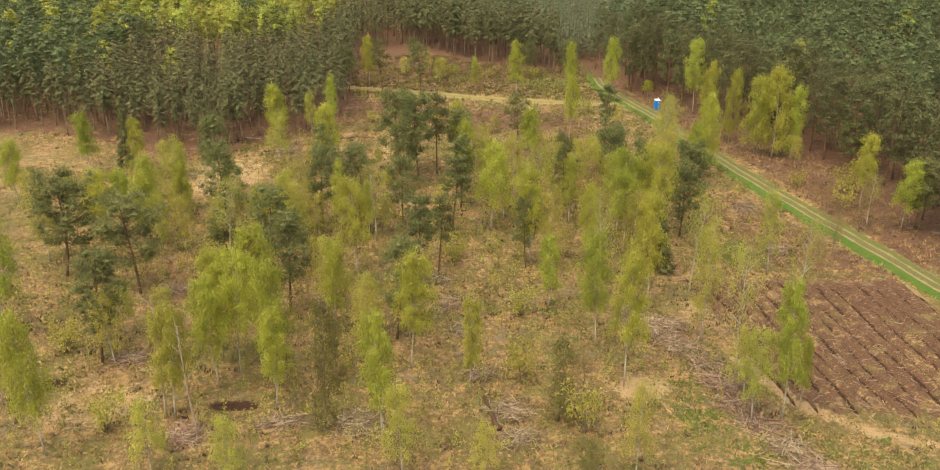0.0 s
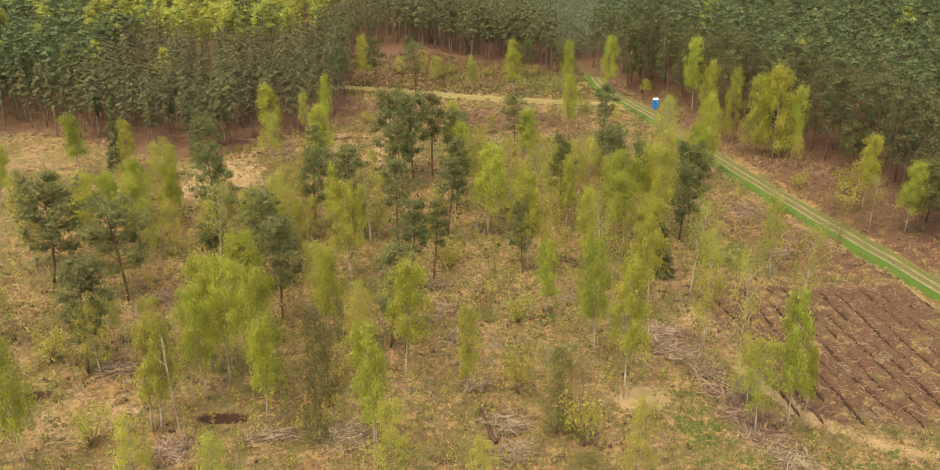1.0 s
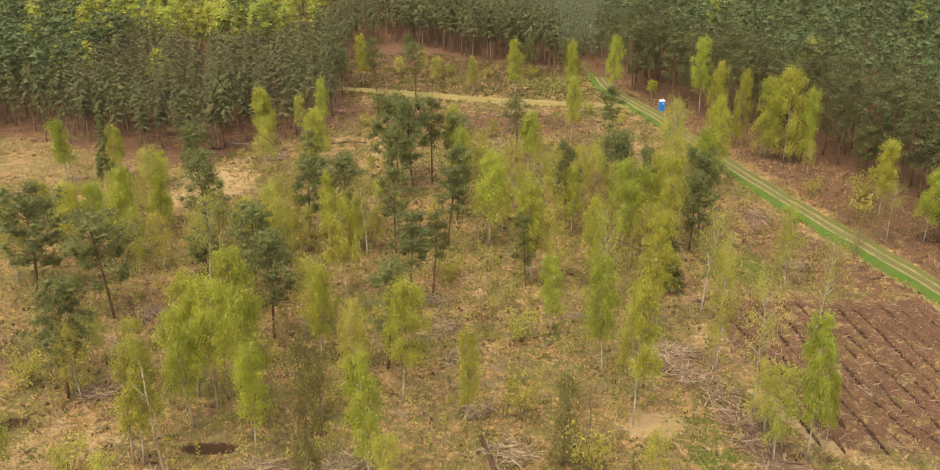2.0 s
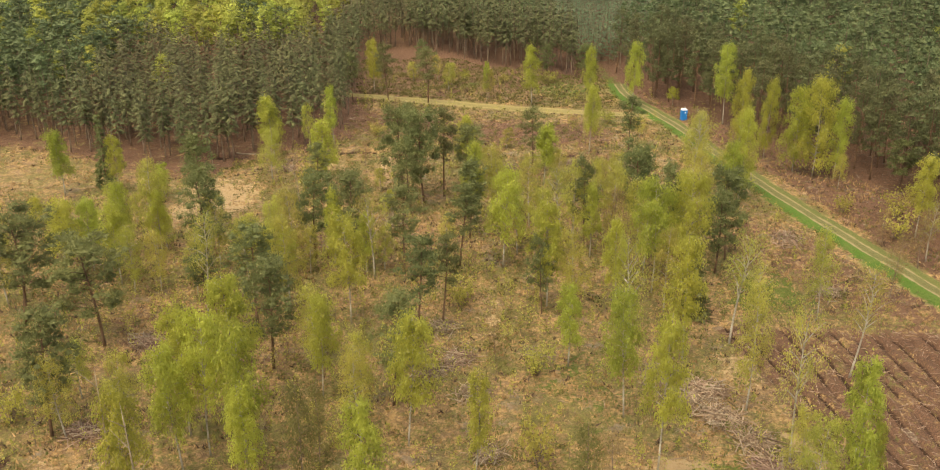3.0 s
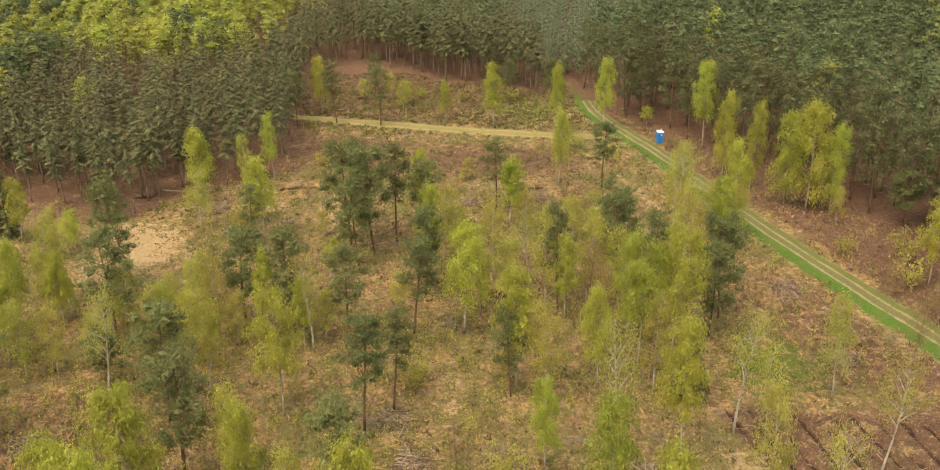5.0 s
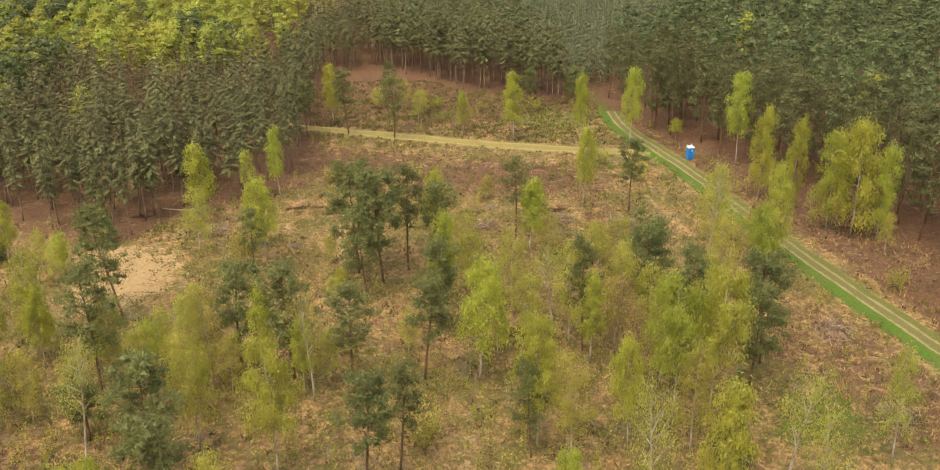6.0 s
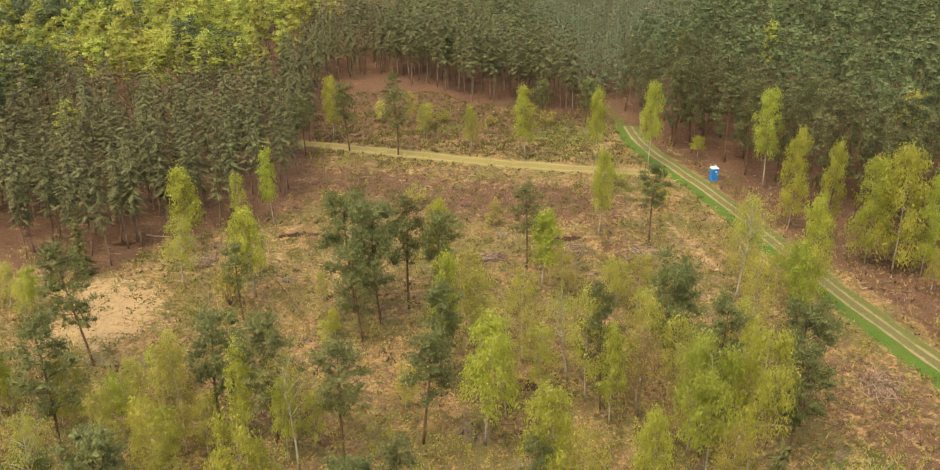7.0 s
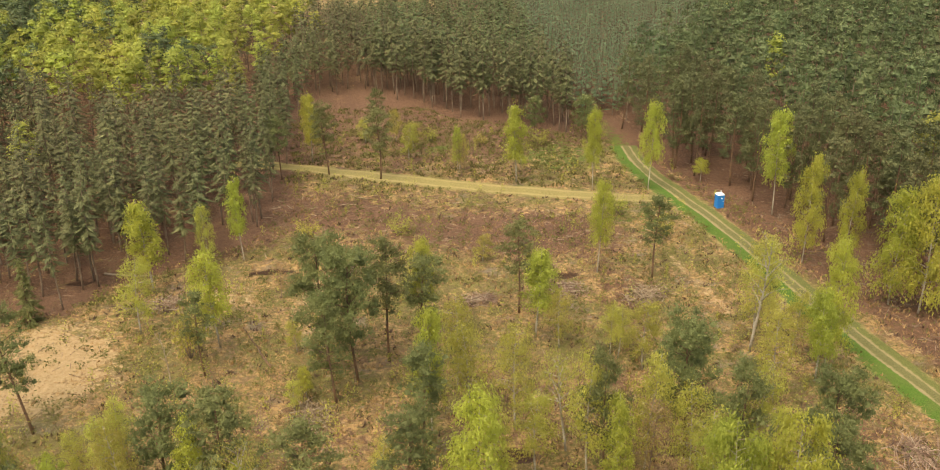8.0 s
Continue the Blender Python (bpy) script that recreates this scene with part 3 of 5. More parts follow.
def spruce(name, label, seed, height=9.0, spread=0.2, rows=16, leaf=None):
    """A spruce: tiers of drooping boughs down to the ground."""
    rng = np.random.default_rng(seed)
    root = thing(name, label, "spruce tree")
    path = stem_path(rng, height, 0.05)
    part_of("trunk", mesh_of("trunk", *tube(path, np.linspace(0.12, 0.015, len(path)), 7), [PINE_BARK], smooth=True), root)
    crown, out, tones = [], [], []
    for i in range(rows):
        q = i / rows
        for j in range(7):
            turn = rng.uniform(0, 6.28)
            length = spread * height * (1 - q) ** 0.85 * rng.uniform(0.75, 1.15) + 0.15
            k = int(5 + 26 * (1 - q))
            s = rng.uniform(0.15, 1, k) ** 0.7
            c = np.stack([length * s * math.cos(turn), length * s * math.sin(turn), height * (0.06 + 0.92 * q) - 0.45 * length * s ** 1.6], axis=1)
            crown.append(c + rng.normal(size=(k, 3)) * (0.13, 0.13, 0.08))
            out.append(np.tile((math.cos(turn), math.sin(turn), -0.25), (k, 1)))
            tones.append(np.full(k, rng.random()))
    boughs = cards(rng, np.concatenate(crown), (0.3, 0.55), 0.5, np.concatenate(out) + (0, 0, 1.0), bough=np.concatenate(out))
    part_of("crown", leaves_of("crown", boughs, [leaf or PINE_NEEDLE], np.concatenate(tones)), root)
    return root


def snag(name, label, seed, height=12.0, limbs=7, radius=0.13, category="dead tree"):
    """A dead stem with a few bare limbs."""
    rng = np.random.default_rng(seed)
    root = thing(name, label, category)
    path = stem_path(rng, height, 0.25)
    part_of("trunk", mesh_of("trunk", *tube(path, np.linspace(radius, 0.025, len(path)), 7), [DEAD_WOOD], smooth=True), root)
    for i in range(limbs):
        s = 0.4 + 0.55 * (i + 0.5) / limbs
        p = limb_path(rng, along(path, s), rng.uniform(0, 6.28), height * rng.uniform(0.08, 0.17), 1.3, 0.25)
        part_of("limb", mesh_of("limb", *tube(p, np.linspace(0.05, 0.01, len(p)), 4), [DEAD_WOOD], smooth=True), root)
    return root


def bush(name, label, seed, height=3.5, stems=9, leaves=10, leaf=None, category="shrub"):
    """A shrub of many thin stems, bare or thinly leaved."""
    rng = np.random.default_rng(seed)
    root = thing(name, label, category)
    crown = []
    for i in range(stems):
        p = limb_path(rng, (0, 0, -0.1), i * 2.4 + rng.normal() * 0.4, height * rng.uniform(0.25, 0.5), 2.1, 0.1, 7)
        part_of("stem", mesh_of("stem", *tube(p, np.linspace(0.045, 0.008, 7), 4), [GREY_BARK], smooth=True), root)
        for j in range(5):
            c = along(p, rng.uniform(0.4, 1))
            crown.append(c + rng.normal(size=(leaves, 3)) * 0.32)
    part_of("crown", leaves_of("crown", cards(rng, np.concatenate(crown), (0.16, 0.3), 0.7), [leaf or YOUNG_LEAF]), root)
    return root


KINDS = {
    "tall": [broadleaf("birch_tree", "tall birch in fresh green leaf standing in dry grass", 11 + i, 0.34, 0.165, 28, 22, (0.16, 0.3)) for i in range(4)],
    "round": [broadleaf("birch_tree", "broad round-crowned birch with dense bright green leaves", 21 + i, 0.36, 0.21, 30, 24, (0.16, 0.3), bulk=0.52, droop=0.6, hang=0.95) for i in range(3)],
    "slim": [broadleaf("birch_tree", "slender birch with a narrow yellow-green crown", 31 + i, 0.33, 0.115, 26, 19, (0.16, 0.29), bulk=0.42) for i in range(3)],
    "sparse": [broadleaf("birch_tree", "thinly leaved birch with white stem and bare limbs showing", 41 + i, 0.42, 0.19, 16, 14, radius=0.12, rise=1.5, droop=0.5, leaf=YOUNG_LEAF, size=(0.12, 0.22), wander=0.4, bulk=0.62, thick=0.05) for i in range(3)],
    "hazy": [broadleaf("birch_tree", "young birch just coming into pale yellow-green leaf", 51 + i, 0.27, 0.165, 24, 18, radius=0.085, leaf=YOUNG_LEAF, size=(0.145, 0.26), bulk=0.52) for i in range(4)],
    "full": [broadleaf("birch_tree", "full-crowned birch with foliage hanging low beside the wood", 171 + i, 0.14, 0.2, 30, 24, (0.17, 0.31), bulk=0.55, droop=0.65) for i in range(2)],
    "pine": [pine("pine_tree", "dark green pine with a bare reddish stem", 71 + i, 0.32, 0.245, 24, 66, size=(0.19, 0.38), puff=0.7) for i in range(3)],
    "broad_pine": [pine("pine_tree", "wide spreading dark green pine with an uneven crown", 81 + i, 0.3, 0.31, 30, 72, size=(0.19, 0.4), rise=0.4, flat=0.4, wander=0.5, puff=0.78) for i in range(2)],
    "thin_pine": [pine("pine_tree", "thin pine with a long bare stem and a small crown", 91 + i, 0.44, 0.18, 17, 56, radius=0.12, size=(0.18, 0.38), puff=0.58) for i in range(2)],
    "edge_pine": [pine("pine_tree", "slender grey-stemmed pine at the edge of the wood", 131 + i, 0.36, 0.14, 34, 11, radius=0.11, rise=0.15, flat=0.7, height=15.0, wander=0.25, leaf=EDGE_NEEDLE, size=(0.25, 0.5), bark=GREY_BARK, stubs=4, puff=0.3, arms=False, sprays=True) for i in range(4)],
    "wood_pine": [pine("pine_tree", "tall pine with a rounded grey-green crown at the wood's edge", 141 + i, 0.26, 0.165, 20, 40, radius=0.14, height=16.0, wander=0.3, leaf=EDGE_NEEDLE, size=(0.25, 0.5), bark=PINE_BARK, stubs=3, puff=0.6, arms=False) for i in range(4)],
    "olive": [broadleaf("shrubby_tree", "dull olive-green shrubby tree branched almost to the ground", 151 + i, 0.08, 0.11, 22, 17, radius=0.09, leaf=OLIVE_LEAF, bark=GREY_BARK, bulk=0.58, category="shrub") for i in range(2)],
    "bare": [broadleaf("birch_tree", "birch with brown buds and fine bare twigs", 161 + i, 0.25, 0.17, 22, 15, radius=0.08, leaf=BUD_LEAF, bark=GREY_BARK, size=(0.1, 0.2), bulk=0.6) for i in range(2)],
    "spruce": [spruce("spruce_tree", "dark young spruce branched down to the ground", 101 + i) for i in range(2)],
    "snag": [snag("dead_tree", "bleached dead stem with broken bare limbs", 111 + i) for i in range(2)],
    "bush": [bush("shrub", "thin-stemmed shrub with a few pale leaves", 121 + i) for i in range(2)],
}
TALL = {"edge_pine": 15.0, "wood_pine": 16.0, "spruce": 9.0, "snag": 12.0, "bush": 3.5}
planted = set()
count = [0]


def place_copy(proto, m, size):
    """Puts the first of a kind itself in place, and copies after that."""
    if proto.name not in planted:
        planted.add(proto.name)
        proto.matrix_basis = m @ Matrix.Diagonal((*size, 1))
        return proto
    first = proto.scale
    return copy_thing(proto, m @ Matrix.Diagonal((size[0] / first[0], size[1] / first[1], size[2] / first[2], 1)))


def plant(kind, x, y, height, wide=1.0, lean=0.0, lean_y=0.0):
    """A tree of that kind; lean: degrees toward +x, lean_y toward +y."""
    count[0] += 1
    rng = random.Random(count[0] * 7919)
    protos = KINDS[kind]
    proto = protos[count[0] % len(protos)]
    k = height / TALL.get(kind, 13.0)
    s = k ** 0.6 * wide * (1.1 if kind in ("tall", "round", "slim", "hazy", "full") else 1.0)
    m = pose(x, y, float(rolling(x, y)) - 0.05, -lean_y + rng.uniform(-1.5, 1.5), lean + rng.uniform(-1.5, 1.5), 0) @ pose(0, 0, 0, 0, 0, rng.uniform(0, 360))
    return place_copy(proto, m, (s, s, k))


# near the start of the flight
plant("tall", -28.4, 80.7, 12.5, 1.0)
plant("tall", -38.8, 74.7, 15.0, 0.85, -5)
plant("slim", -7.5, 77.1, 14.5, 1.1)
plant("round", -5.4, 91.0, 14.0, 0.95)
plant("slim", 0.9, 85.8, 11.5, 0.8)
plant("tall", 15.5, 95.2, 14.0, 0.9)
plant("tall", 17.3, 86.5, 15.5, 0.9)
plant("sparse", 29.8, 110.7, 13.5, 1.0, 3)
plant("hazy", 27.8, 96.3, 14.5, 0.8)
plant("sparse", 31.8, 107.9, 11.5, 0.7)
plant("sparse", 29.6, 88.0, 15.5, 0.8)
plant("slim", 32.3, 80.6, 16.0, 0.95)
plant("slim", 34.6, 82.5, 8.5, 0.6)
plant("hazy", 29.0, 80.0, 11.0, 0.9)
plant("sparse", 40.7, 103.3, 12.5, 0.9, 4)
plant("hazy", 42.0, 117.1, 12.0, 0.8)
plant("hazy", -27.8, 71.1, 8.0, 1.1)
plant("hazy", -20.1, 69.3, 8.0)
plant("hazy", -5.3, 71.8, 10.0)
plant("hazy", 2.5, 70.8, 6.5)
plant("hazy", 15.8, 70.7, 10.5, 0.8)
plant("olive", -13.2, 79.0, 14.0, 0.85)
plant("bush", 12.2, 78.4, 6.0, 1.0)
plant("olive", 9.8, 80.5, 9.5, 1.25)
plant("olive", 11.8, 70.7, 5.0, 1.6)
plant("snag", -29.3, 80.8, 13.5)
plant("snag", -25.2, 77.5, 12.5, 1.0, -4)
plant("pine", -39.8, 92.6, 13.0, 1.0, 2)
plant("tall", -53.0, 98.0, 14.5, 1.1)
plant("hazy", -33.0, 93.5, 9.0)
plant("hazy", -47.0, 84.0, 10.0)
plant("broad_pine", -52.5, 115.5, 13.0, 1.3)
plant("broad_pine", -40.8, 109.5, 12.8, 1.15)
plant("round", -23.3, 98.6, 14.3, 1.05)
plant("tall", -26.4, 92.6, 14.5, 1.05)
plant("round", -23.7, 89.4, 14.8, 0.85)
plant("tall", -25.4, 86.6, 13.5, 0.9)
plant("tall", -19.6, 87.2, 15.2, 0.9)
plant("slim", -18.6, 82.5, 12.0)
plant("pine", -21.0, 105.5, 12.8, 1.05, -2)
plant("hazy", -16.6, 105.7, 10.5)
plant("tall", -14.8, 100.0, 12.0, 0.9)
plant("pine", -7.4, 98.5, 12.5, 0.95)
plant("hazy", -10.0, 92.5, 10.0)
plant("slim", 11.0, 105.4, 10.3, 1.1)
plant("tall", 23.6, 106.6, 14.6, 0.95)
plant("sparse", 17.3, 106.5, 14.8, 0.9)
# the middle of the clearing
plant("tall", -71.0, 143.4, 11.0, 1.0)
plant("hazy", -64.5, 134.8, 9.0, 1.2)
plant("round", -50.0, 130.9, 10.5, 0.85)
plant("tall", -47.8, 136.1, 11.2, 0.9)
plant("tall", -42.4, 135.9, 10.0, 0.9)
plant("pine", -32.6, 121.8, 6.5, 1.1)
plant("thin_pine", -2.9, 116.1, 11.0, 1.0)
plant("hazy", 3.4, 153.8, 11.0, 1.1)
plant("bare", 19.8, 136.5, 10.0, 1.0)
plant("bare", 52.4, 121.6, 9.0, 1.0)
plant("bare", 20.5, 130.0, 9.0, 0.9)
plant("hazy", -46.3, 130.1, 8.0)
plant("round", -54.9, 133.1, 7.5, 0.9)
plant("hazy", -57.0, 121.0, 9.5, 1.1)
plant("bush", -26.0, 161.2, 6.5, 1.0)
plant("pine", 71.0, 162.5, 8.5, 1.1)
plant("pine", 68.5, 131.5, 11.0, 1.2)
plant("bush", 61.5, 141.5, 4.5, 1.2)
plant("bare", 58.5, 139.0, 5.5, 1.1)
plant("bush", 65.0, 150.0, 4.5, 1.2)
plant("bush", 57.5, 152.0, 3.5, 1.0)
plant("bare", 60.0, 131.0, 8.5, 1.0)
plant("pine", -24.8, 115.3, 12.3, 1.1)
plant("round", -13.8, 116.0, 13.6, 0.95)
plant("thin_pine", -5.6, 113.0, 12.6, 1.1)
plant("sparse", -31.2, 117.1, 13.0, 1.0)
plant("hazy", -21.9, 120.5, 12.2, 1.0)
plant("hazy", -42.4, 124.5, 9.5, 1.1)
plant("tall", -45.0, 127.1, 11.3, 1.0)
plant("tall", -52.4, 128.0, 11.5, 1.1)
plant("hazy", -33.5, 132.3, 10.8, 1.1)
plant("hazy", -49.6, 157.5, 5.5, 1.3)
plant("slim", -49.3, 160.2, 6.0, 1.3)
plant("tall", 9.7, 119.6, 14.0, 1.0)
plant("hazy", 12.6, 117.5, 11.2)
plant("tall", 18.2, 119.8, 12.2, 0.8)
plant("pine", 9.0, 118.0, 9.5, 0.7)
plant("hazy", 23.9, 119.0, 11.5)
plant("round", 23.4, 124.6, 15.2, 1.0)
plant("round", 27.3, 125.4, 15.8, 0.95)
plant("spruce", 27.2, 118.0, 10.5, 1.1)
plant("broad_pine", 35.3, 135.0, 12.5, 0.85)
plant("pine", 33.0, 131.0, 11.0, 1.0)
plant("tall", 4.7, 131.4, 14.4, 1.15)
plant("thin_pine", -1.1, 131.5, 11.6, 1.2)
plant("thin_pine", -8.3, 129.6, 12.2, 1.2)
plant("pine", -14.8, 132.2, 13.2, 1.05)
plant("pine", -21.0, 135.5, 12.4, 1.05)
plant("slim", -17.8, 132.0, 11.6, 0.9)
plant("round", -13.3, 129.0, 9.0, 0.7)
plant("hazy", -23.1, 131.2, 11.6)
plant("hazy", -28.5, 127.5, 9.5)
plant("tall", -23.0, 125.5, 8.5, 0.9)
plant("hazy", 14.9, 138.8, 12.8, 1.0)
plant("pine", 16.2, 137.4, 12.8, 0.7)
plant("hazy", 19.8, 138.0, 13.3, 1.0)
plant("slim", 16.7, 135.0, 11.3, 1.0)
plant("hazy", 23.3, 136.8, 11.2)
plant("hazy", 23.3, 130.4, 12.2)
plant("pine", 24.4, 142.2, 14.2, 0.95)
plant("pine", 27.3, 136.0, 12.5, 0.9)
plant("hazy", 29.6, 138.7, 11.8, 1.0)
plant("hazy", 10.4, 139.4, 9.0, 1.2)
plant("sparse", 13.5, 143.0, 10.5, 1.1)
plant("hazy", 9.0, 146.5, 11.0, 1.1)
plant("hazy", 4.5, 149.5, 10.0, 1.2)
plant("tall", 1.0, 145.8, 13.4, 0.8)
plant("pine", 0.2, 142.0, 11.5, 0.9)
plant("hazy", 6.8, 136.0, 9.0)
plant("pine", -34.3, 130.0, 13.8, 1.0, -5, 9)
plant("pine", -37.7, 147.4, 14.0, 0.85, -13, 7)
plant("thin_pine", -23.5, 157.5, 9.8, 1.0, -3)
plant("snag", -26.8, 156.0, 6.5)
# toward the far side
plant("broad_pine", -10.5, 159.3, 14.4, 0.95)
plant("broad_pine", -7.0, 155.8, 14.7, 0.9)
plant("pine", -8.8, 151.5, 11.0, 0.9)
plant("thin_pine", -4.0, 160.0, 14.4, 1.1)
plant("pine", -0.5, 164.5, 10.5, 1.05)
plant("round", -0.8, 166.2, 11.6, 0.75)
plant("slim", 12.5, 165.9, 11.4, 1.4)
plant("hazy", 15.0, 163.5, 7.0, 1.2)
plant("thin_pine", 11.0, 172.0, 11.8, 1.1)
plant("hazy", 23.4, 158.0, 8.6, 1.2)
plant("pine", 26.5, 150.0, 10.0, 0.9)
plant("sparse", 35.9, 161.0, 14.2, 1.2)
plant("hazy", 37.0, 163.5, 12.8, 1.1)
plant("full", 43.0, 157.6, 14.6, 0.8)
plant("slim", 40.8, 154.4, 11.0, 1.2)
plant("hazy", 35.3, 150.8, 11.3, 1.1)
plant("hazy", -33.2, 167.0, 9.7, 1.2)
plant("tall", -23.2, 163.2, 12.0, 1.1)
plant("slim", -35.0, 178.0, 12.6, 1.4)
plant("slim", -25.6, 188.0, 12.0, 0.9)
plant("hazy", -30.0, 186.0, 9.0, 0.8)
plant("slim", -65.6, 160.0, 11.6, 1.3)
plant("slim", -58.0, 163.0, 9.6, 1.2)
plant("spruce", -60.2, 164.0, 13.5, 0.8)
plant("spruce", -47.5, 170.5, 9.0, 1.0)
plant("tall", 22.0, 182.6, 13.0, 0.75)
plant("thin_pine", 29.0, 181.0, 11.2, 1.1)
plant("tall", 25.8, 215.0, 13.8, 0.7)
plant("tall", 35.0, 215.4, 14.8, 0.85)
plant("slim", 13.6, 219.5, 13.4, 1.35)
plant("thin_pine", -9.4, 222.1, 12.2, 1.2)
plant("thin_pine", -18.5, 224.6, 12.4, 1.1)
plant("slim", -22.4, 232.0, 12.8, 1.2)
plant("hazy", -5.0, 232.0, 7.0, 1.2)
plant("hazy", 4.0, 225.0, 7.0)
plant("full", 50.4, 186.0, 15.2, 0.75)
plant("full", 53.7, 181.0, 15.0, 0.6)
plant("tall", 51.6, 203.0, 16.4, 0.95)
plant("full", 58.9, 170.0, 17.2, 1.1)
plant("full", 56.2, 172.2, 15.0, 1.0)
plant("full", 62.0, 168.5, 14.0, 0.75)
plant("tall", 64.6, 142.4, 12.2, 1.0)
plant("tall", 66.5, 131.5, 11.6, 1.0)
plant("sparse", 62.0, 133.1, 8.5, 0.9)
plant("hazy", 60.8, 163.0, 6.0, 0.8)


plant("hazy", -4.4, 238.5, 5.5, 1.4)
plant("hazy", -13.9, 244.3, 5.0, 1.3)
plant("slim", 3.8, 222.8, 9.0, 0.7)
plant("bush", 19.1, 239.3, 3.0, 1.3)
plant("bush", 7.9, 239.7, 2.5, 1.3)
plant("round", 44.6, 219.5, 4.0, 1.1)
plant("thin_pine", -26.0, 221.0, 11.0, 1.0)
plant("thin_pine", -12.0, 250.0, 9.0, 1.0)
plant("pine", 18.5, 244.0, 8.0, 0.9)
plant("pine", 27.5, 244.0, 8.5, 1.0)
plant("bush", -1.2, 243.0, 3.0, 1.3)
plant("bush", 28.0, 203.0, 3.0, 1.2)
plant("hazy", 7.0, 187.0, 4.0, 1.3)
plant("bush", -5.0, 197.0, 3.0, 1.3)
plant("bush", -18.0, 196.0, 3.0, 1.3)
plant("hazy", 33.0, 193.0, 4.0, 1.3)


# undergrowth and young trees between them
plant("hazy", -52.7, 161.0, 5.9)
plant("hazy", -49.8, 147.5, 5.0)
plant("hazy", -27.2, 143.0, 7.0)
plant("tall", -36.5, 135.8, 4.6)
plant("round", -30.5, 134.5, 6.6)
plant("tall", -25.2, 128.1, 8.2)
plant("hazy", -34.1, 123.5, 8.6)
plant("hazy", -39.2, 124.9, 8.4)
plant("hazy", -11.1, 131.0, 6.6)
plant("sparse", -12.2, 128.2, 11.5)
plant("bare", 26.0, 129.4, 5.1)
plant("hazy", -42.2, 137.6, 5.7)
plant("hazy", -30.3, 139.9, 5.5)
plant("hazy", -24.9, 168.0, 4.8)
plant("hazy", 20.5, 161.5, 6.3)
plant("hazy", -3.0, 137.0, 5.7)
plant("hazy", -21.0, 130.6, 6.8)
plant("hazy", -14.4, 162.1, 4.2)
plant("hazy", -38.2, 92.1, 9.2)
plant("hazy", -43.4, 137.2, 13.7)
plant("hazy", -10.5, 98.7, 8.7)
plant("tall", -61.6, 141.4, 6.7)
plant("hazy", -52.6, 145.7, 7.3)
plant("hazy", -27.5, 139.1, 7.5)
plant("bush", -0.8, 119.5, 3.9)
plant("bush", 7.5, 103.6, 4.2)
plant("bare", 3.2, 107.2, 4.3)
plant("hazy", -27.7, 141.5, 5.5)
plant("slim", -12.0, 152.7, 3.9)
plant("hazy", 21.2, 160.5, 6.6)
plant("hazy", 40.0, 159.4, 8.0)
plant("hazy", -8.1, 244.1, 6.5)
plant("bare", 4.4, 222.4, 7.4)
plant("bare", -18.4, 175.7, 4.9)
plant("bare", -15.4, 207.1, 4.9)
plant("tall", 13.7, 174.9, 6.9)
plant("hazy", -12.8, 150.4, 3.7)
plant("bush", -0.6, 121.9, 3.2)
plant("bush", 6.6, 87.6, 5.8)
plant("bush", -34.5, 78.8, 4.7)
plant("olive", -13.3, 87.7, 8.6)
plant("bare", -19.7, 87.8, 5.8)
plant("hazy", 29.6, 84.9, 8.4)
plant("hazy", -39.3, 98.9, 7.0)
plant("bush", -44.6, 94.6, 5.3)
plant("bare", 12.1, 80.5, 9.4)


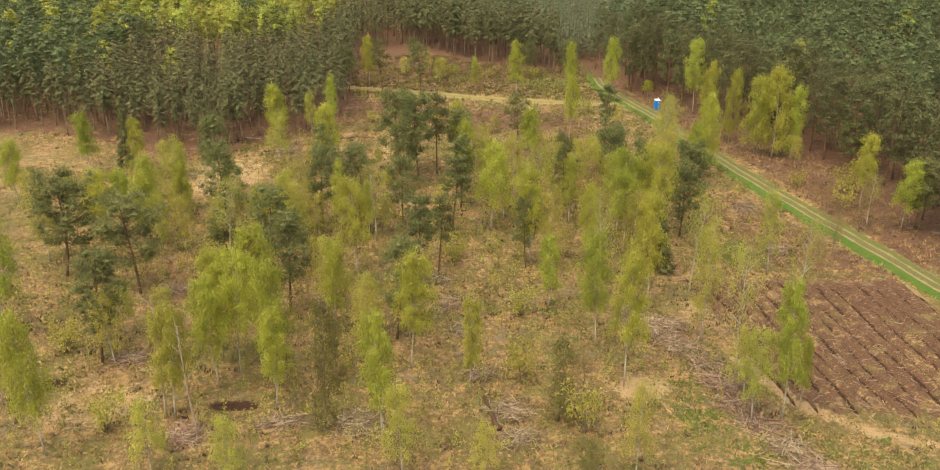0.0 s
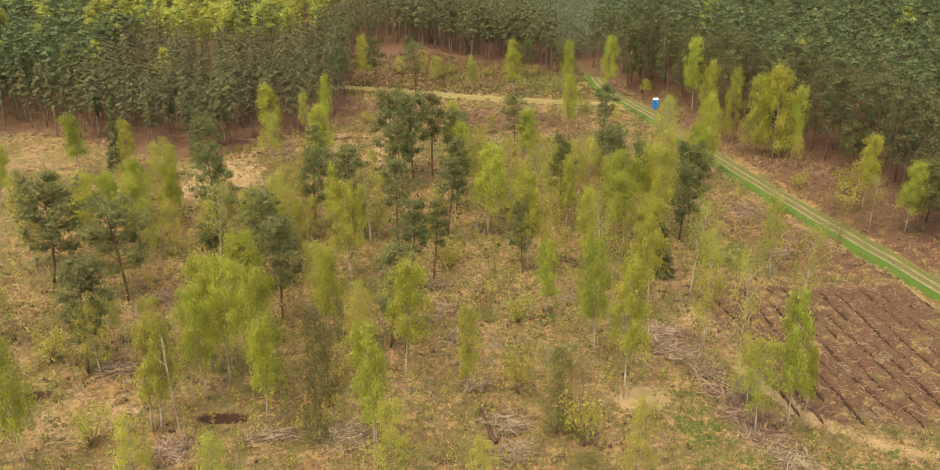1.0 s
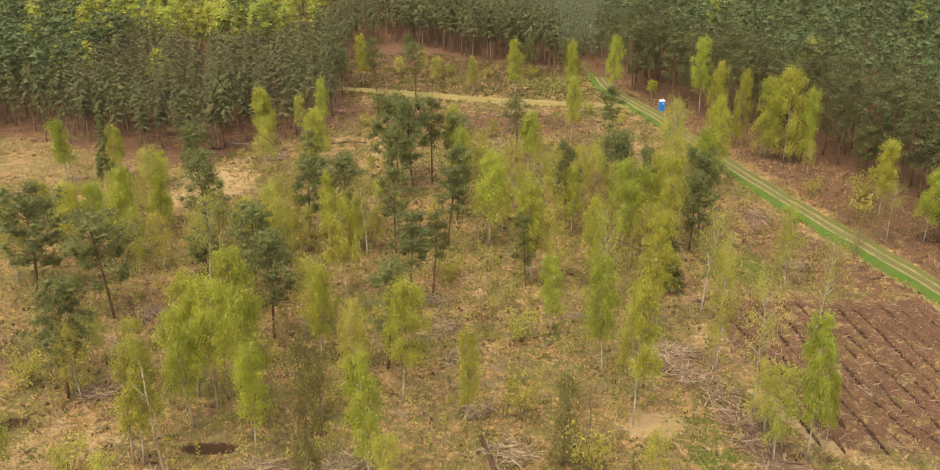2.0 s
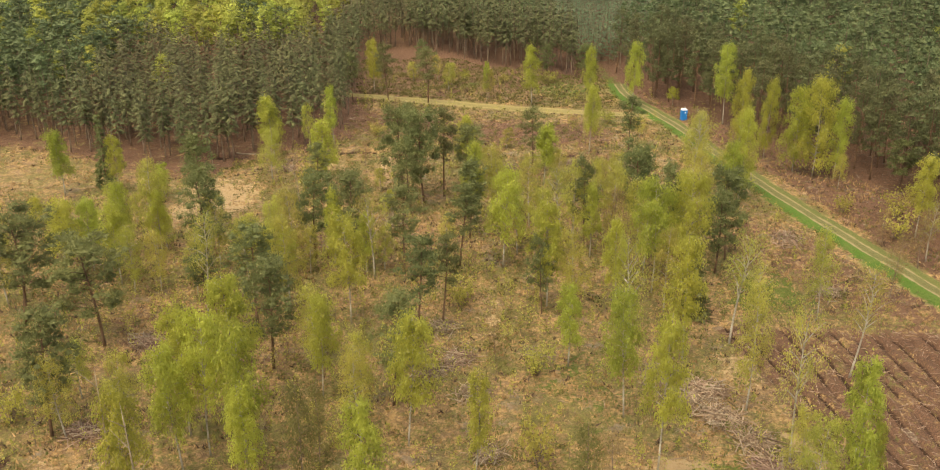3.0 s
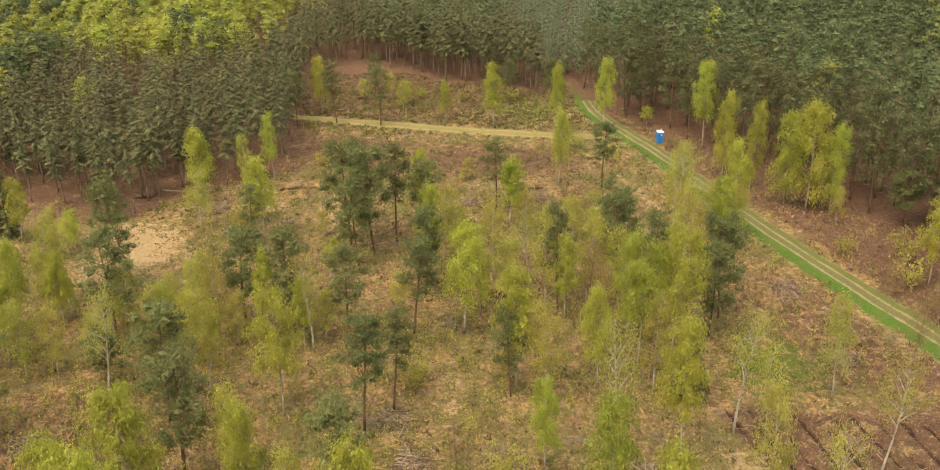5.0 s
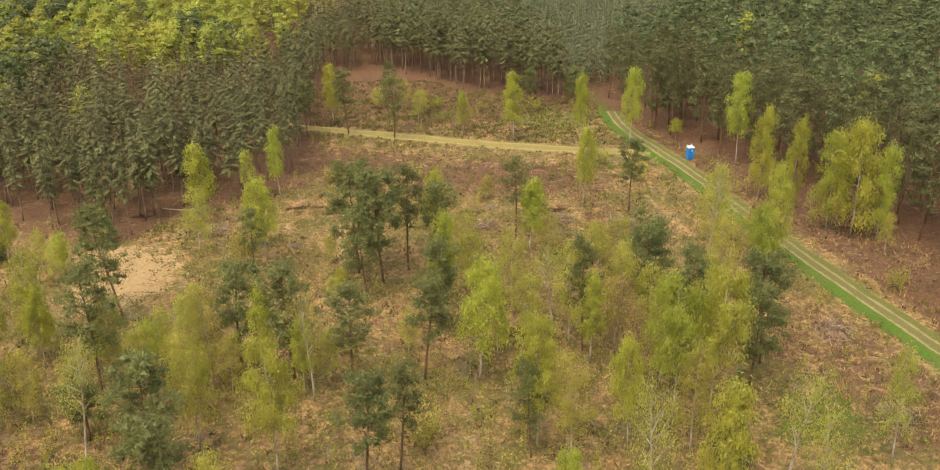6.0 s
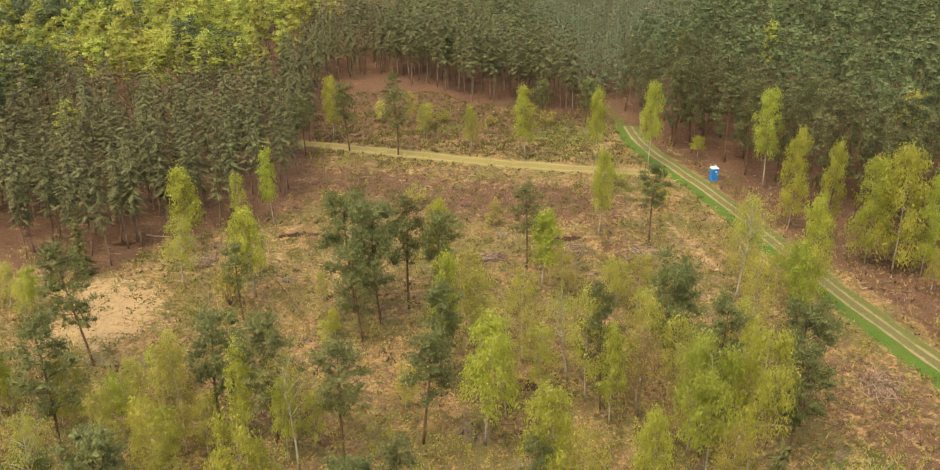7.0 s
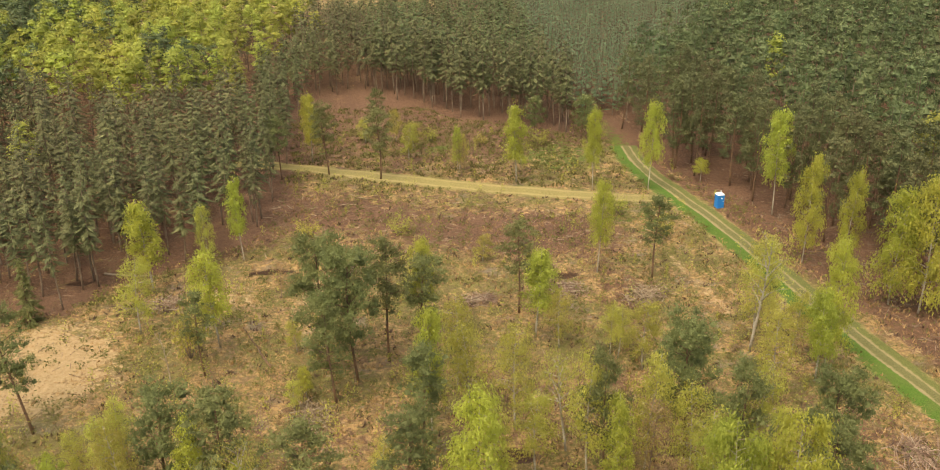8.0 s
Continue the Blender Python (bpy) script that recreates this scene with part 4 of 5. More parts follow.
# ---- the woods round the clearing ----
def wood_template(seed, kind, height=16.0, clumps=22, per=9, grow=1.0):
    """Loose arrays for one forest tree: stem quads, crown triangles and the tone of each triangle's clump."""
    rng = np.random.default_rng(seed)
    lean = rng.normal(size=2) * 0.25
    a = np.arange(3) * 2.094
    ring = np.stack([np.cos(a), np.sin(a), 0 * a], axis=1)
    low, top = ring * 0.14 + (0, 0, -0.2), ring * 0.03 + (lean[0], lean[1], 0.92 * height)
    stem = np.array([[low[j], low[(j + 1) % 3], top[(j + 1) % 3], top[j]] for j in range(3)])
    crown, tones = [], []
    for i in range(clumps):
        q = (i + 0.5) / clumps
        turn = i * 2.4 + rng.normal() * 0.4
        way = np.array([math.cos(turn), math.sin(turn), 0.0])
        if kind in ("narrow", "fir"):
            z = (0.34 if kind == "narrow" else 0.12) + (0.63 if kind == "narrow" else 0.86) * q ** 0.9
            reach = (0.3 + (2.1 if kind == "narrow" else 1.7) * (1 - q) ** 0.8) * rng.uniform(0.65, 1.15)
            got = frond(rng, np.array((lean[0] * z, lean[1] * z, z * height)), turn, reach, rng.uniform(0.2, 0.7), 0.08 + 0.13 * reach, per, (0.3 * grow, 0.6 * grow))
        else:
            if kind == "pine":
                z, reach, sz = 0.36 + 0.58 * q, 2.3 * (1 - q) ** 0.5 * (0.6 + 0.4 * min(1, q * 3)), np.array((0.95, 0.95, 0.75))
            else:
                z, reach, sz = 0.46 + 0.48 * q, 2.5 * (1 - q) ** 0.42 * (0.6 + 0.4 * min(1, q * 3)), np.array((1.1, 1.1, 1.0))
            reach *= rng.uniform(0.5, 1.15)
            sz = sz * rng.uniform(0.7, 1.25)
            c = way * reach + (lean[0] * z, lean[1] * z, z * height)
            o = cushion(rng, per, 0.75) * sz
            got = cards(rng, c + o, (0.45 * grow, 0.85 * grow), 0.7 if kind == "leafy" else 0.46, 0.9 * o / sz + 0.4 * way + (0, 0, 0.5), 0.25, 0.6 * o / sz + (0, 0, 0.5 if kind == "pine" else -0.5) + 0.3 * rng.normal(size=(per, 3)))
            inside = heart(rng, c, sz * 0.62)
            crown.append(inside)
            # pine hearts carry painted inner shade as a low tone; leafy ones stay middling
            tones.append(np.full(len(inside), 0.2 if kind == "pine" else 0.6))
        crown.append(got)
        tones.append(np.full(len(got), rng.random()))
    n = np.concatenate(crown)
    return stem, n, np.concatenate(tones)


def inside_poly(x, y, poly):
    hit = False
    for (ax, ay), (bx, by) in zip(poly, poly[1:] + poly[:1]):
        if (ay > y) != (by > y) and x < ax + (y - ay) / (by - ay) * (bx - ax):
            hit = not hit
    return hit


def scatter_trees(poly, spacing, seed, start, slope, far=372):
    """Tree places inside poly on a jittered grid, where the flight can see them."""
    rng = random.Random(seed)
    xs, ys = [p[0] for p in poly], [p[1] for p in poly]
    out = []
    y, odd = min(ys), 0
    while y < max(ys):
        x = min(xs) + odd * spacing / 2
        while x < max(xs):
            px, py = x + rng.uniform(-0.42, 0.42) * spacing, y + rng.uniform(-0.42, 0.42) * spacing
            if py < far and inside_poly(px, py, poly) and abs(px) < start + slope * py:
                out.append((px, py, rng.random(), rng.random(), rng.random()))
            x += spacing
        y += spacing * 0.88
        odd = 1 - odd
    return out


def joined_wood(name, label, trees, pick):
    """All the trees as one object; pick gives the template, its leaf slot and the height for each."""
    mats = [GREY_BARK, WOOD_NEEDLE, WOOD_LEAF, BLUE_NEEDLE, DRY_NEEDLE]
    stems, crowns, slots, tones, clumps = [], [], [], [], []
    for x, y, a, b, c in trees:
        (stem, crown, clump), slot, h = pick(x, y, a, b)
        turn, k = 6.283 * c, h / 16.0
        ca, sa = math.cos(turn) * (1.0 + 0.3 * b), math.sin(turn) * (1.0 + 0.3 * b)
        rot = np.array([[ca, sa, 0], [-sa, ca, 0], [0, 0, k]])
        base = (x, y, float(rolling(x, y)))
        stems.append(stem @ rot + base)
        crowns.append(crown @ rot + base)
        slots.append(np.full(len(crown), slot))
        clumps.append(clump)
        tones.append(np.full(len(crown) * 3, (a * 5.7 + b) % 1.0))
    sv, cv = np.concatenate(stems).reshape(-1, 3), np.concatenate(crowns).reshape(-1, 3)
    faces = np.arange(len(sv)).reshape(-1, 4).tolist() + (np.arange(len(cv)).reshape(-1, 3) + len(sv)).tolist()
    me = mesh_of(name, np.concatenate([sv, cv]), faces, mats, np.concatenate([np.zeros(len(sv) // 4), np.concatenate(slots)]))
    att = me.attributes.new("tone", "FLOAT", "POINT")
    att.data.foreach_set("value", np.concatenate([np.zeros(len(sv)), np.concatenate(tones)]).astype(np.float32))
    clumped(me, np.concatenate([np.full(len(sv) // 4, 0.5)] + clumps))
    tagged(new(name, me), label, "forest", kind="stuff")


PINES = [wood_template(200 + i, "pine", clumps=15, per=30, grow=0.78) for i in range(4)] + [wood_template(240 + i, "pine", clumps=12, per=24, grow=1.0) for i in range(4)]
NARROW = [wood_template(210 + i, "narrow", clumps=44, per=10, grow=0.85) for i in range(4)] + [wood_template(250 + i, "narrow", clumps=30, per=4, grow=1.35) for i in range(4)]
LEAFY = [wood_template(220 + i, "leafy", clumps=15, per=34, grow=0.68) for i in range(4)] + [wood_template(260 + i, "leafy", clumps=13, per=24, grow=0.9) for i in range(4)]
FIRS = [wood_template(230 + i, "fir", 16, 18, 2, 1.4) for i in range(4)]
FINE_UNTIL = 228


def of(kind, y, b):
    """A template of that kind: the finer ones near the clearing."""
    return kind[int(b * 4) + (4 if y > FINE_UNTIL and len(kind) > 4 else 0)]


def bright_share(x, y):
    """Where fresh birches stand among the pines of the western wood."""
    return 0.85 if y > 250 + 7 * math.sin(x * 0.13) and -100 < x < -38 and (x + 57) ** 2 + (y - 274) ** 2 > 60 else 0.1 if x < -64 and y > 212 else 0.012


def pick_west(x, y, a, b):
    if a < bright_share(x, y):
        return of(LEAFY, y, b), 2, 12.5 + 5 * b
    if x < -80 or (x + 57) ** 2 + (y - 274) ** 2 < 80:
        return of(PINES, y, b), 1, 13.0 + 4 * b
    return of(NARROW, y, b), 4, 10.5 + 6.5 * b


def pick_north(x, y, a, b):
    return of(NARROW, y, b), 4 if a < 0.5 else 1, 12.5 + 5 * b


def pick_east(x, y, a, b):
    if a < 0.012:
        return of(LEAFY, y, b), 2, 17
    return of(PINES, y, b), 1, 12.5 + 7 * a


def pick_young(x, y, a, b):
    return of(FIRS, y, b), 3, 8.5 + 1.5 * b


def west_trees():
    """Close-set pines, and the broad leafy crowns farther apart."""
    pines = [t for t in scatter_trees(WEST, 4.3, 5, 14, 0.53) if bright_share(t[0], t[1]) < 0.5]
    return pines + [t for t in scatter_trees(WEST, 6.2, 8, 14, 0.53) if bright_share(t[0], t[1]) >= 0.5]


def edge_trees(trees, line, kind, most, tall):
    """Those nearest the clearing become trees of their own; the rest are given back."""
    d = off_line(np.array([t[0] for t in trees]), np.array([t[1] for t in trees]), line)
    order = sorted(range(len(trees)), key=lambda i: d[i])
    for i in order[:most]:
        x, y, a, b, c = trees[i]
        plant(kind, x, y, tall + 3 * b, 0.85 + 0.3 * a)
    return [trees[i] for i in order[most:]]


YOUNG = [(27, 268), (30, 260), (36, 260), (41, 266), (52, 286), (76, 342), (108, 428), (11, 428), (19, 356), (25, 287)]


def beside_young(trees):
    """The trees that stand outside the young plantation."""
    return [t for t in trees if not inside_poly(t[0], t[1], YOUNG)]


west = edge_trees(west_trees(), WEST[1:13], "edge_pine", 120, 12.0)
north = edge_trees(beside_young(scatter_trees(NORTH, 3.7, 6, 14, 0.53)), [(-28, 281)] + NORTH[:5], "edge_pine", 50, 14.5)
east = edge_trees(beside_young(scatter_trees(EAST, 5.3, 7, 20, 0.55)), EAST[:11], "wood_pine", 80, 14.5)
joined_wood("pine_woods", "dense grey-green pine wood with bright birches behind", west, pick_west)
joined_wood("pine_woods", "tall pine wood with bare stems along the clearing", north, pick_north)
joined_wood("young_plantation", "even bluish-green young conifers planted close together", scatter_trees(YOUNG, 2.9, 9, 20, 0.55, 428), pick_young)
joined_wood("pine_woods", "closed pine wood beside the track", east, pick_east)


# ---- ground cover, brushwood and small things ----
def open_ground(x, y):
    """Where tufts and litter lie: off the lanes, not in the pits."""
    return (off_line(x, y, TRACK) > 2.6) & (off_line(x, y, SANDWAY) > 2.3) & (pits(x, y) < 0.3)


def tufts(name, label, seed, count, blades, tall, wide, material, keep, slim=0.28):
    """Grass tufts, each a fan of narrow blades, as one object."""
    rng = np.random.default_rng(seed)
    x, y = rng.uniform(-90, 76, count), rng.uniform(58, 268, count)
    ok = open_ground(x, y) & keep(x, y, rng.random(count))
    x, y = np.repeat(x[ok], blades), np.repeat(y[ok], blades)
    n = len(x)
    x, y = x + rng.normal(size=n) * wide, y + rng.normal(size=n) * wide
    base = np.stack([x, y, floor_at(x, y) - 0.03], axis=1)
    a = rng.uniform(0, 6.28, n)
    h = rng.uniform(tall[0], tall[1], n)
    side = np.stack([np.cos(a), np.sin(a), 0 * a], axis=1) * (h * slim)[:, None]
    tip = base + np.stack([rng.normal(size=n) * h * 0.6, rng.normal(size=n) * h * 0.6, h], axis=1)
    v = np.stack([base - side, base + side, tip], axis=1).reshape(-1, 3)
    shade = np.repeat(rng.random(n // blades), blades)
    tagged(new(name, leaves_of(name, v, [material], shade)), label, "grass", kind="stuff")


STRAW = leaf_material("straw_blade", (0.33, 0.21, 0.088), (0.415, 0.278, 0.12), (0.49, 0.34, 0.155), 0.25)
MOSSY = leaf_material("heath_leaf", (0.125, 0.122, 0.034), (0.16, 0.153, 0.044), (0.20, 0.19, 0.058), 0.25)


def bare_sand(x, y):
    """The open sand on the western side."""
    return 0.8 * blob(x, y, -44, 165, 6.0, 5) + 0.8 * blob(x, y, -39, 158, 5, 7) + 0.5 * blob(x, y, -46, 152, 5, 5) + 0.8 * blob(x, y, -80, 170, 9, 5) + 0.7 * blob(x, y, 19.5, 86, 4.2, 2.6)


def patchy(x, y, seed):
    return 0.5 + 0.28 * np.sin(0.31 * x + seed) * np.sin(0.27 * y + 2 * seed) + 0.22 * np.sin(0.83 * x - 0.6 * y + seed)


tufts("dry_grass", "bleached straw-coloured tufts of dry grass", 301, 66000, 4, (0.16, 0.42), 0.16, STRAW, lambda x, y, r: (bare_sand(x, y) < 0.35 + 0.8 * r) & (r < 0.15 + patchy(x, y, 1.0)) & (y < 60 + 190 * r ** 0.3) & (furrows(x, y)[0] < 0.4) & (off_wood(x, y) > 0))
tufts("heath_plants", "low olive-green heath plants and moss", 302, 33000, 6, (0.12, 0.34), 0.22, MOSSY, lambda x, y, r: (bare_sand(x, y) < 0.3 + 0.6 * r) & (r < patchy(x, y, 2.7)) & (furrows(x, y)[0] < 0.4) & (off_wood(x, y) > 0))


HEATHER = leaf_material("heather_twig", (0.07, 0.046, 0.028), (0.11, 0.074, 0.044), (0.165, 0.115, 0.068), 0.1)
tufts("heather", "dark brown bare heather and bilberry stems", 304, 9000, 6, (0.2, 0.5), 0.24, HEATHER, lambda x, y, r: (bare_sand(x, y) < 0.3) & (r < patchy(x, y, 5.3) - 0.05) & (furrows(x, y)[0] < 0.4) & (off_wood(x, y) > 0))


tufts("far_heath", "olive heath plants and stunted seedlings over the far clearing", 305, 26000, 6, (0.25, 0.6), 0.3, MOSSY, lambda x, y, r: (y > 216) & (x > -32) & (x < 38) & (r < 0.25 + patchy(x, y, 3.3)) & (off_wood(x, y) > 0))


def stick_mesh(rng, length, radius, bend=0.08, sides=4):
    s = np.linspace(-0.5, 0.5, 4)
    p = np.stack([s * length, bend * length * (0.25 - s ** 2) * rng.normal(), 0 * s + 0.02 * rng.normal(size=4)], axis=1)
    return tube(p, radius * np.array([1.0, 0.9, 0.75, 0.5]), sides)


def litter(name, label, seed, count, keep, span, length=(0.4, 1.6), radius=(0.02, 0.05), material=None):
    """Loose sticks and chips lying about, as one object."""
    rng = np.random.default_rng(seed)
    x, y = rng.uniform(span[0], span[1], count), rng.uniform(span[2], span[3], count)
    ok = open_ground(x, y) & keep(x, y, rng.random(count))
    pieces = []
    for px, py in zip(x[ok], y[ok]):
        v, f = stick_mesh(rng, rng.uniform(*length), rng.uniform(*radius), sides=3)
        a, t = rng.uniform(0, 6.28), rng.normal() * 0.12
        c, s = math.cos(a), math.sin(a)
        v = v @ np.array([[c, s, 0], [-s, c, 0], [0, 0, 1]]) + (0, 0, t * 0.3)
        pieces.append((v + (px, py, float(floor_at(np.array([px]), np.array([py]))[0]) + 0.04), f[:-2]))
    tagged(new(name, clumped(mesh_of(name, *joined(pieces), [material or TWIG_WOOD]))), label, "twigs", kind="stuff")


litter("fallen_twigs", "pale fallen twigs strewn over the clearing", 311, 7500, lambda x, y, r: r < 0.3 + 0.7 * patchy(x, y, 0.4), (-62, 60, 60, 240))
litter("field_litter", "root bits and split branches on the ploughed strip", 312, 3000, lambda x, y, r: furrows(x, y)[0] > 0.4, (29, 62, 76, 118), (0.3, 1.3), (0.02, 0.05))
litter("wood_chips", "wood chips and cut slash beside the track", 313, 3600, lambda x, y, r: np.abs(off_line(x, y, [(54, 122), (46.5, 147), (44, 158)]) - 1.0) < 3.4 * r, (38, 62, 110, 164), (0.3, 1.1), (0.02, 0.05))

litter("far_litter", "pale slash and root plates strewn over the far clearing", 314, 2600, lambda x, y, r: (off_wood(x, y) > 0) & (r < 0.35 + 0.65 * patchy(x, y, 1.7)), (-30, 40, 188, 266), (0.5, 1.8), (0.03, 0.08))


litter("edge_slash", "dark branches and bark strewn on the brown earth by the wood", 315, 2200, lambda x, y, r: (off_line(x, y, TRACK) > 5.5) & (x > np.interp(y, [p[1] for p in TRACK], [p[0] for p in TRACK])) & (r < 0.3 + 0.7 * patchy(x, y, 0.9)), (46, 84, 118, 205), (0.5, 2.2), (0.03, 0.08), GREY_BARK)


def low_shrubs(name, label, seed, count, material):
    """Knee-high clumps of leaves, as one object."""
    rng = np.random.default_rng(seed)
    x, y = rng.uniform(-56, 52, count), 62 + 195 * rng.random(count) ** 0.7
    ok = open_ground(x, y) & (off_wood(x, y) > 1) & (furrows(x, y)[0] < 0.2) & (rng.random(count) < patchy(x, y, 4.1) + 0.1)
    x, y = np.repeat(x[ok], 22), np.repeat(y[ok], 22)
    o = rng.normal(size=(len(x), 3)) * (0.4, 0.4, 0.22)
    c = np.stack([x, y, floor_at(x, y) + 0.35], axis=1) + o
    tone = np.repeat(rng.random(len(x) // 22), 22)
    tagged(new(name, leaves_of(name, cards(rng, c, (0.16, 0.34), 0.7, o + (0, 0, 0.4)), [material], tone)), label, "shrubs", kind="stuff")


def saplings(name, label, seed, count, material):
    """Thin waist- to head-high young birches, as one object."""
    rng = np.random.default_rng(seed)
    x, y = rng.uniform(-60, 48, count), rng.uniform(62, 250, count)
    dense = 0.25 + 0.75 * np.clip(blob(x, y, 14, 138, 24, 26) + blob(x, y, -30, 122, 26, 22) + blob(x, y, -22, 86, 16, 14), 0, 1)
    ok = open_ground(x, y) & (off_wood(x, y) > 1) & (furrows(x, y)[0] < 0.2) & (rng.random(count) < dense * (patchy(x, y, 2.2) + 0.2))
    x, y = x[ok], y[ok]
    h = rng.uniform(1.2, 4.0, len(x))
    k = 46
    q = rng.uniform(0.2, 1.0, (len(x), k))
    o = rng.normal(size=(len(x), k, 3)) * (0.30, 0.30, 0.1) * (h[:, None, None] / 2.5) * (1.15 - 0.7 * q[:, :, None])
    c = np.stack([np.broadcast_to(x[:, None], q.shape), np.broadcast_to(y[:, None], q.shape), floor_at(x, y)[:, None] + q * h[:, None]], axis=2) + o
    v = cards(rng, c.reshape(-1, 3), (0.11, 0.22), 0.8)
    z = floor_at(x, y)
    a = np.arange(3) * 2.094
    ring = np.stack([x[:, None] + 0.03 * np.cos(a), y[:, None] + 0.03 * np.sin(a), np.broadcast_to(z[:, None] - 0.05, (len(x), 3))], axis=2)
    tip = np.stack([x, y, z + 0.95 * h], axis=1)
    stems = np.concatenate([np.stack([ring[:, j], ring[:, (j + 1) % 3], tip], axis=1) for j in range(3)])
    pts = np.concatenate([v, stems]).reshape(-1, 3)
    index = np.concatenate([np.zeros(len(v)), np.ones(len(stems))])
    me = mesh_of(name, pts, np.arange(len(pts)).reshape(-1, 3).tolist(), [material, GREY_BARK], index)
    tone = np.concatenate([np.repeat(rng.random(len(x)), k), np.zeros(len(stems))])
    tagged(new(name, clumped(me, tone)), label, "saplings", kind="stuff")


saplings("birch_saplings", "thin young birch saplings in pale leaf among dry grass", 345, 3600, YOUNG_LEAF)
low_shrubs("low_shrubs", "knee-high olive-green seedlings and bramble clumps", 340, 4200, MOSSY)
tufts("tall_dry_grass", "tall bleached grass along the bank of the track", 303, 9000, 9, (0.35, 0.75), 0.22, STRAW,
      lambda x, y, r: (np.abs(off_line(x, y, TRACK) - 4.4) < 0.4 + 1.6 * r) & (x > np.interp(y, [p[1] for p in TRACK], [p[0] for p in TRACK])) & (y > 100) & (y < 232), 0.09)

stick_rng = np.random.default_rng(320)
STICKS = [mesh_of("branch", *stick_mesh(stick_rng, 2.8, 0.055), [m], smooth=True) for m in (DEAD_WOOD, GREY_BARK, DEAD_WOOD, GREY_BARK, DEAD_WOOD)]


def brushwood(rng, count):
    """The fine tangle at the bottom of a pile."""
    pieces = []
    for _ in range(count):
        v, f = stick_mesh(rng, rng.uniform(0.5, 1.6), rng.uniform(0.018, 0.036), 0.2, 3)
        a, t = rng.uniform(0, 6.28), rng.normal() * 0.25
        c, s = math.cos(a), math.sin(a)
        v = v + np.stack([0 * v[:, 0], 0 * v[:, 0], t * v[:, 0]], axis=1)
        v = v @ np.array([[c, s, 0], [-s, c, 0], [0, 0, 1]])
        d = rng.normal(size=2) * 0.45
        pieces.append((v + (d[0], d[1], 0.05 + 0.4 * rng.random() * math.exp(-(d @ d))), f[:-2]))
    return clumped(mesh_of("tangle", *joined(pieces), [TWIG_WOOD]))


TANGLES = [brushwood(np.random.default_rng(330 + i), 160) for i in range(3)]
piles = [0]


def brush_pile(x, y, rx, ry, turn=0.0, sticks=26):
    """A heap of cut branches."""
    piles[0] += 1
    rng = random.Random(piles[0] * 131)
    root = thing("brush_pile", "heap of cut grey-brown branches on the heath floor", "brush pile", "brush piles")
    z = float(floor_at(np.array([x]), np.array([y]))[0])
    root.matrix_basis = pose(x, y, z, 0, 0, turn)
    tangle = part_of("tangle", TANGLES[piles[0] % 3], root)
    tangle.matrix_basis = Matrix.Diagonal((rx * 1.05, ry * 1.05, 1.0, 1))
    tagged(tangle, kind="stuff")
    for i in range(sticks):
        u, v = rng.gauss(0, 0.45), rng.gauss(0, 0.45)
        k = rng.uniform(0.45, 1.15)
        b = part_of("branch", STICKS[rng.randrange(5)], root)
        b.matrix_basis = pose(u * rx, v * ry, 0.08 + 0.45 * rng.random() * math.exp(-u * u - v * v), 0, rng.gauss(0, 7), rng.gauss(25, 45)) @ Matrix.Diagonal((k, 1, 1, 1))


for i, (px, py) in enumerate([(20.6, 103), (22.6, 99), (25.0, 95.0), (27.4, 91.0), (28.0, 87.0), (28.6, 83.2), (29.6, 79.4), (31.0, 75.4), (32.4, 71.6)]):
    brush_pile(px, py, 1.9, 2.4, 15 + 7 * i, 30)
for px, py, rx, ry in [(-10.5, 79.7, 2.4, 2.4), (5.0, 82.0, 2.2, 2.0), (5.6, 77.2, 1.6, 2.0), (-26.6, 77.7, 2.2, 2.0), (-17.7, 79.7, 2.6, 1.2), (2.1, 89.5, 1.6, 1.4), (-3.1, 105, 1.2, 2.8),
                       (-36.7, 93, 2.0, 1.6), (-0.8, 107.5, 1.8, 1.8), (0.6, 100.2, 1.8, 1.6), (24.6, 100.2, 2.6, 1.8)]:
    brush_pile(px, py, rx, ry, 20 * px)
for px, py, rx, ry in [(-36.6, 110.5, 2.2, 1.6), (46, 142, 2.0, 3.0), (45.9, 124.3, 2.2, 2.0), (-32.6, 174.4, 2.2, 1.8), (-11, 149, 1.6, 2.6), (6.3, 175, 2.4, 1.4), (-3.1, 114.5, 1.8, 1.6), (43, 93, 1.4, 1.2), (27.5, 176, 2.2, 3.0), (-11.0, 184, 1.8, 2.0), (18, 178, 2.0, 2.0)]:
    brush_pile(px, py, rx, ry, 31 * px, 22)


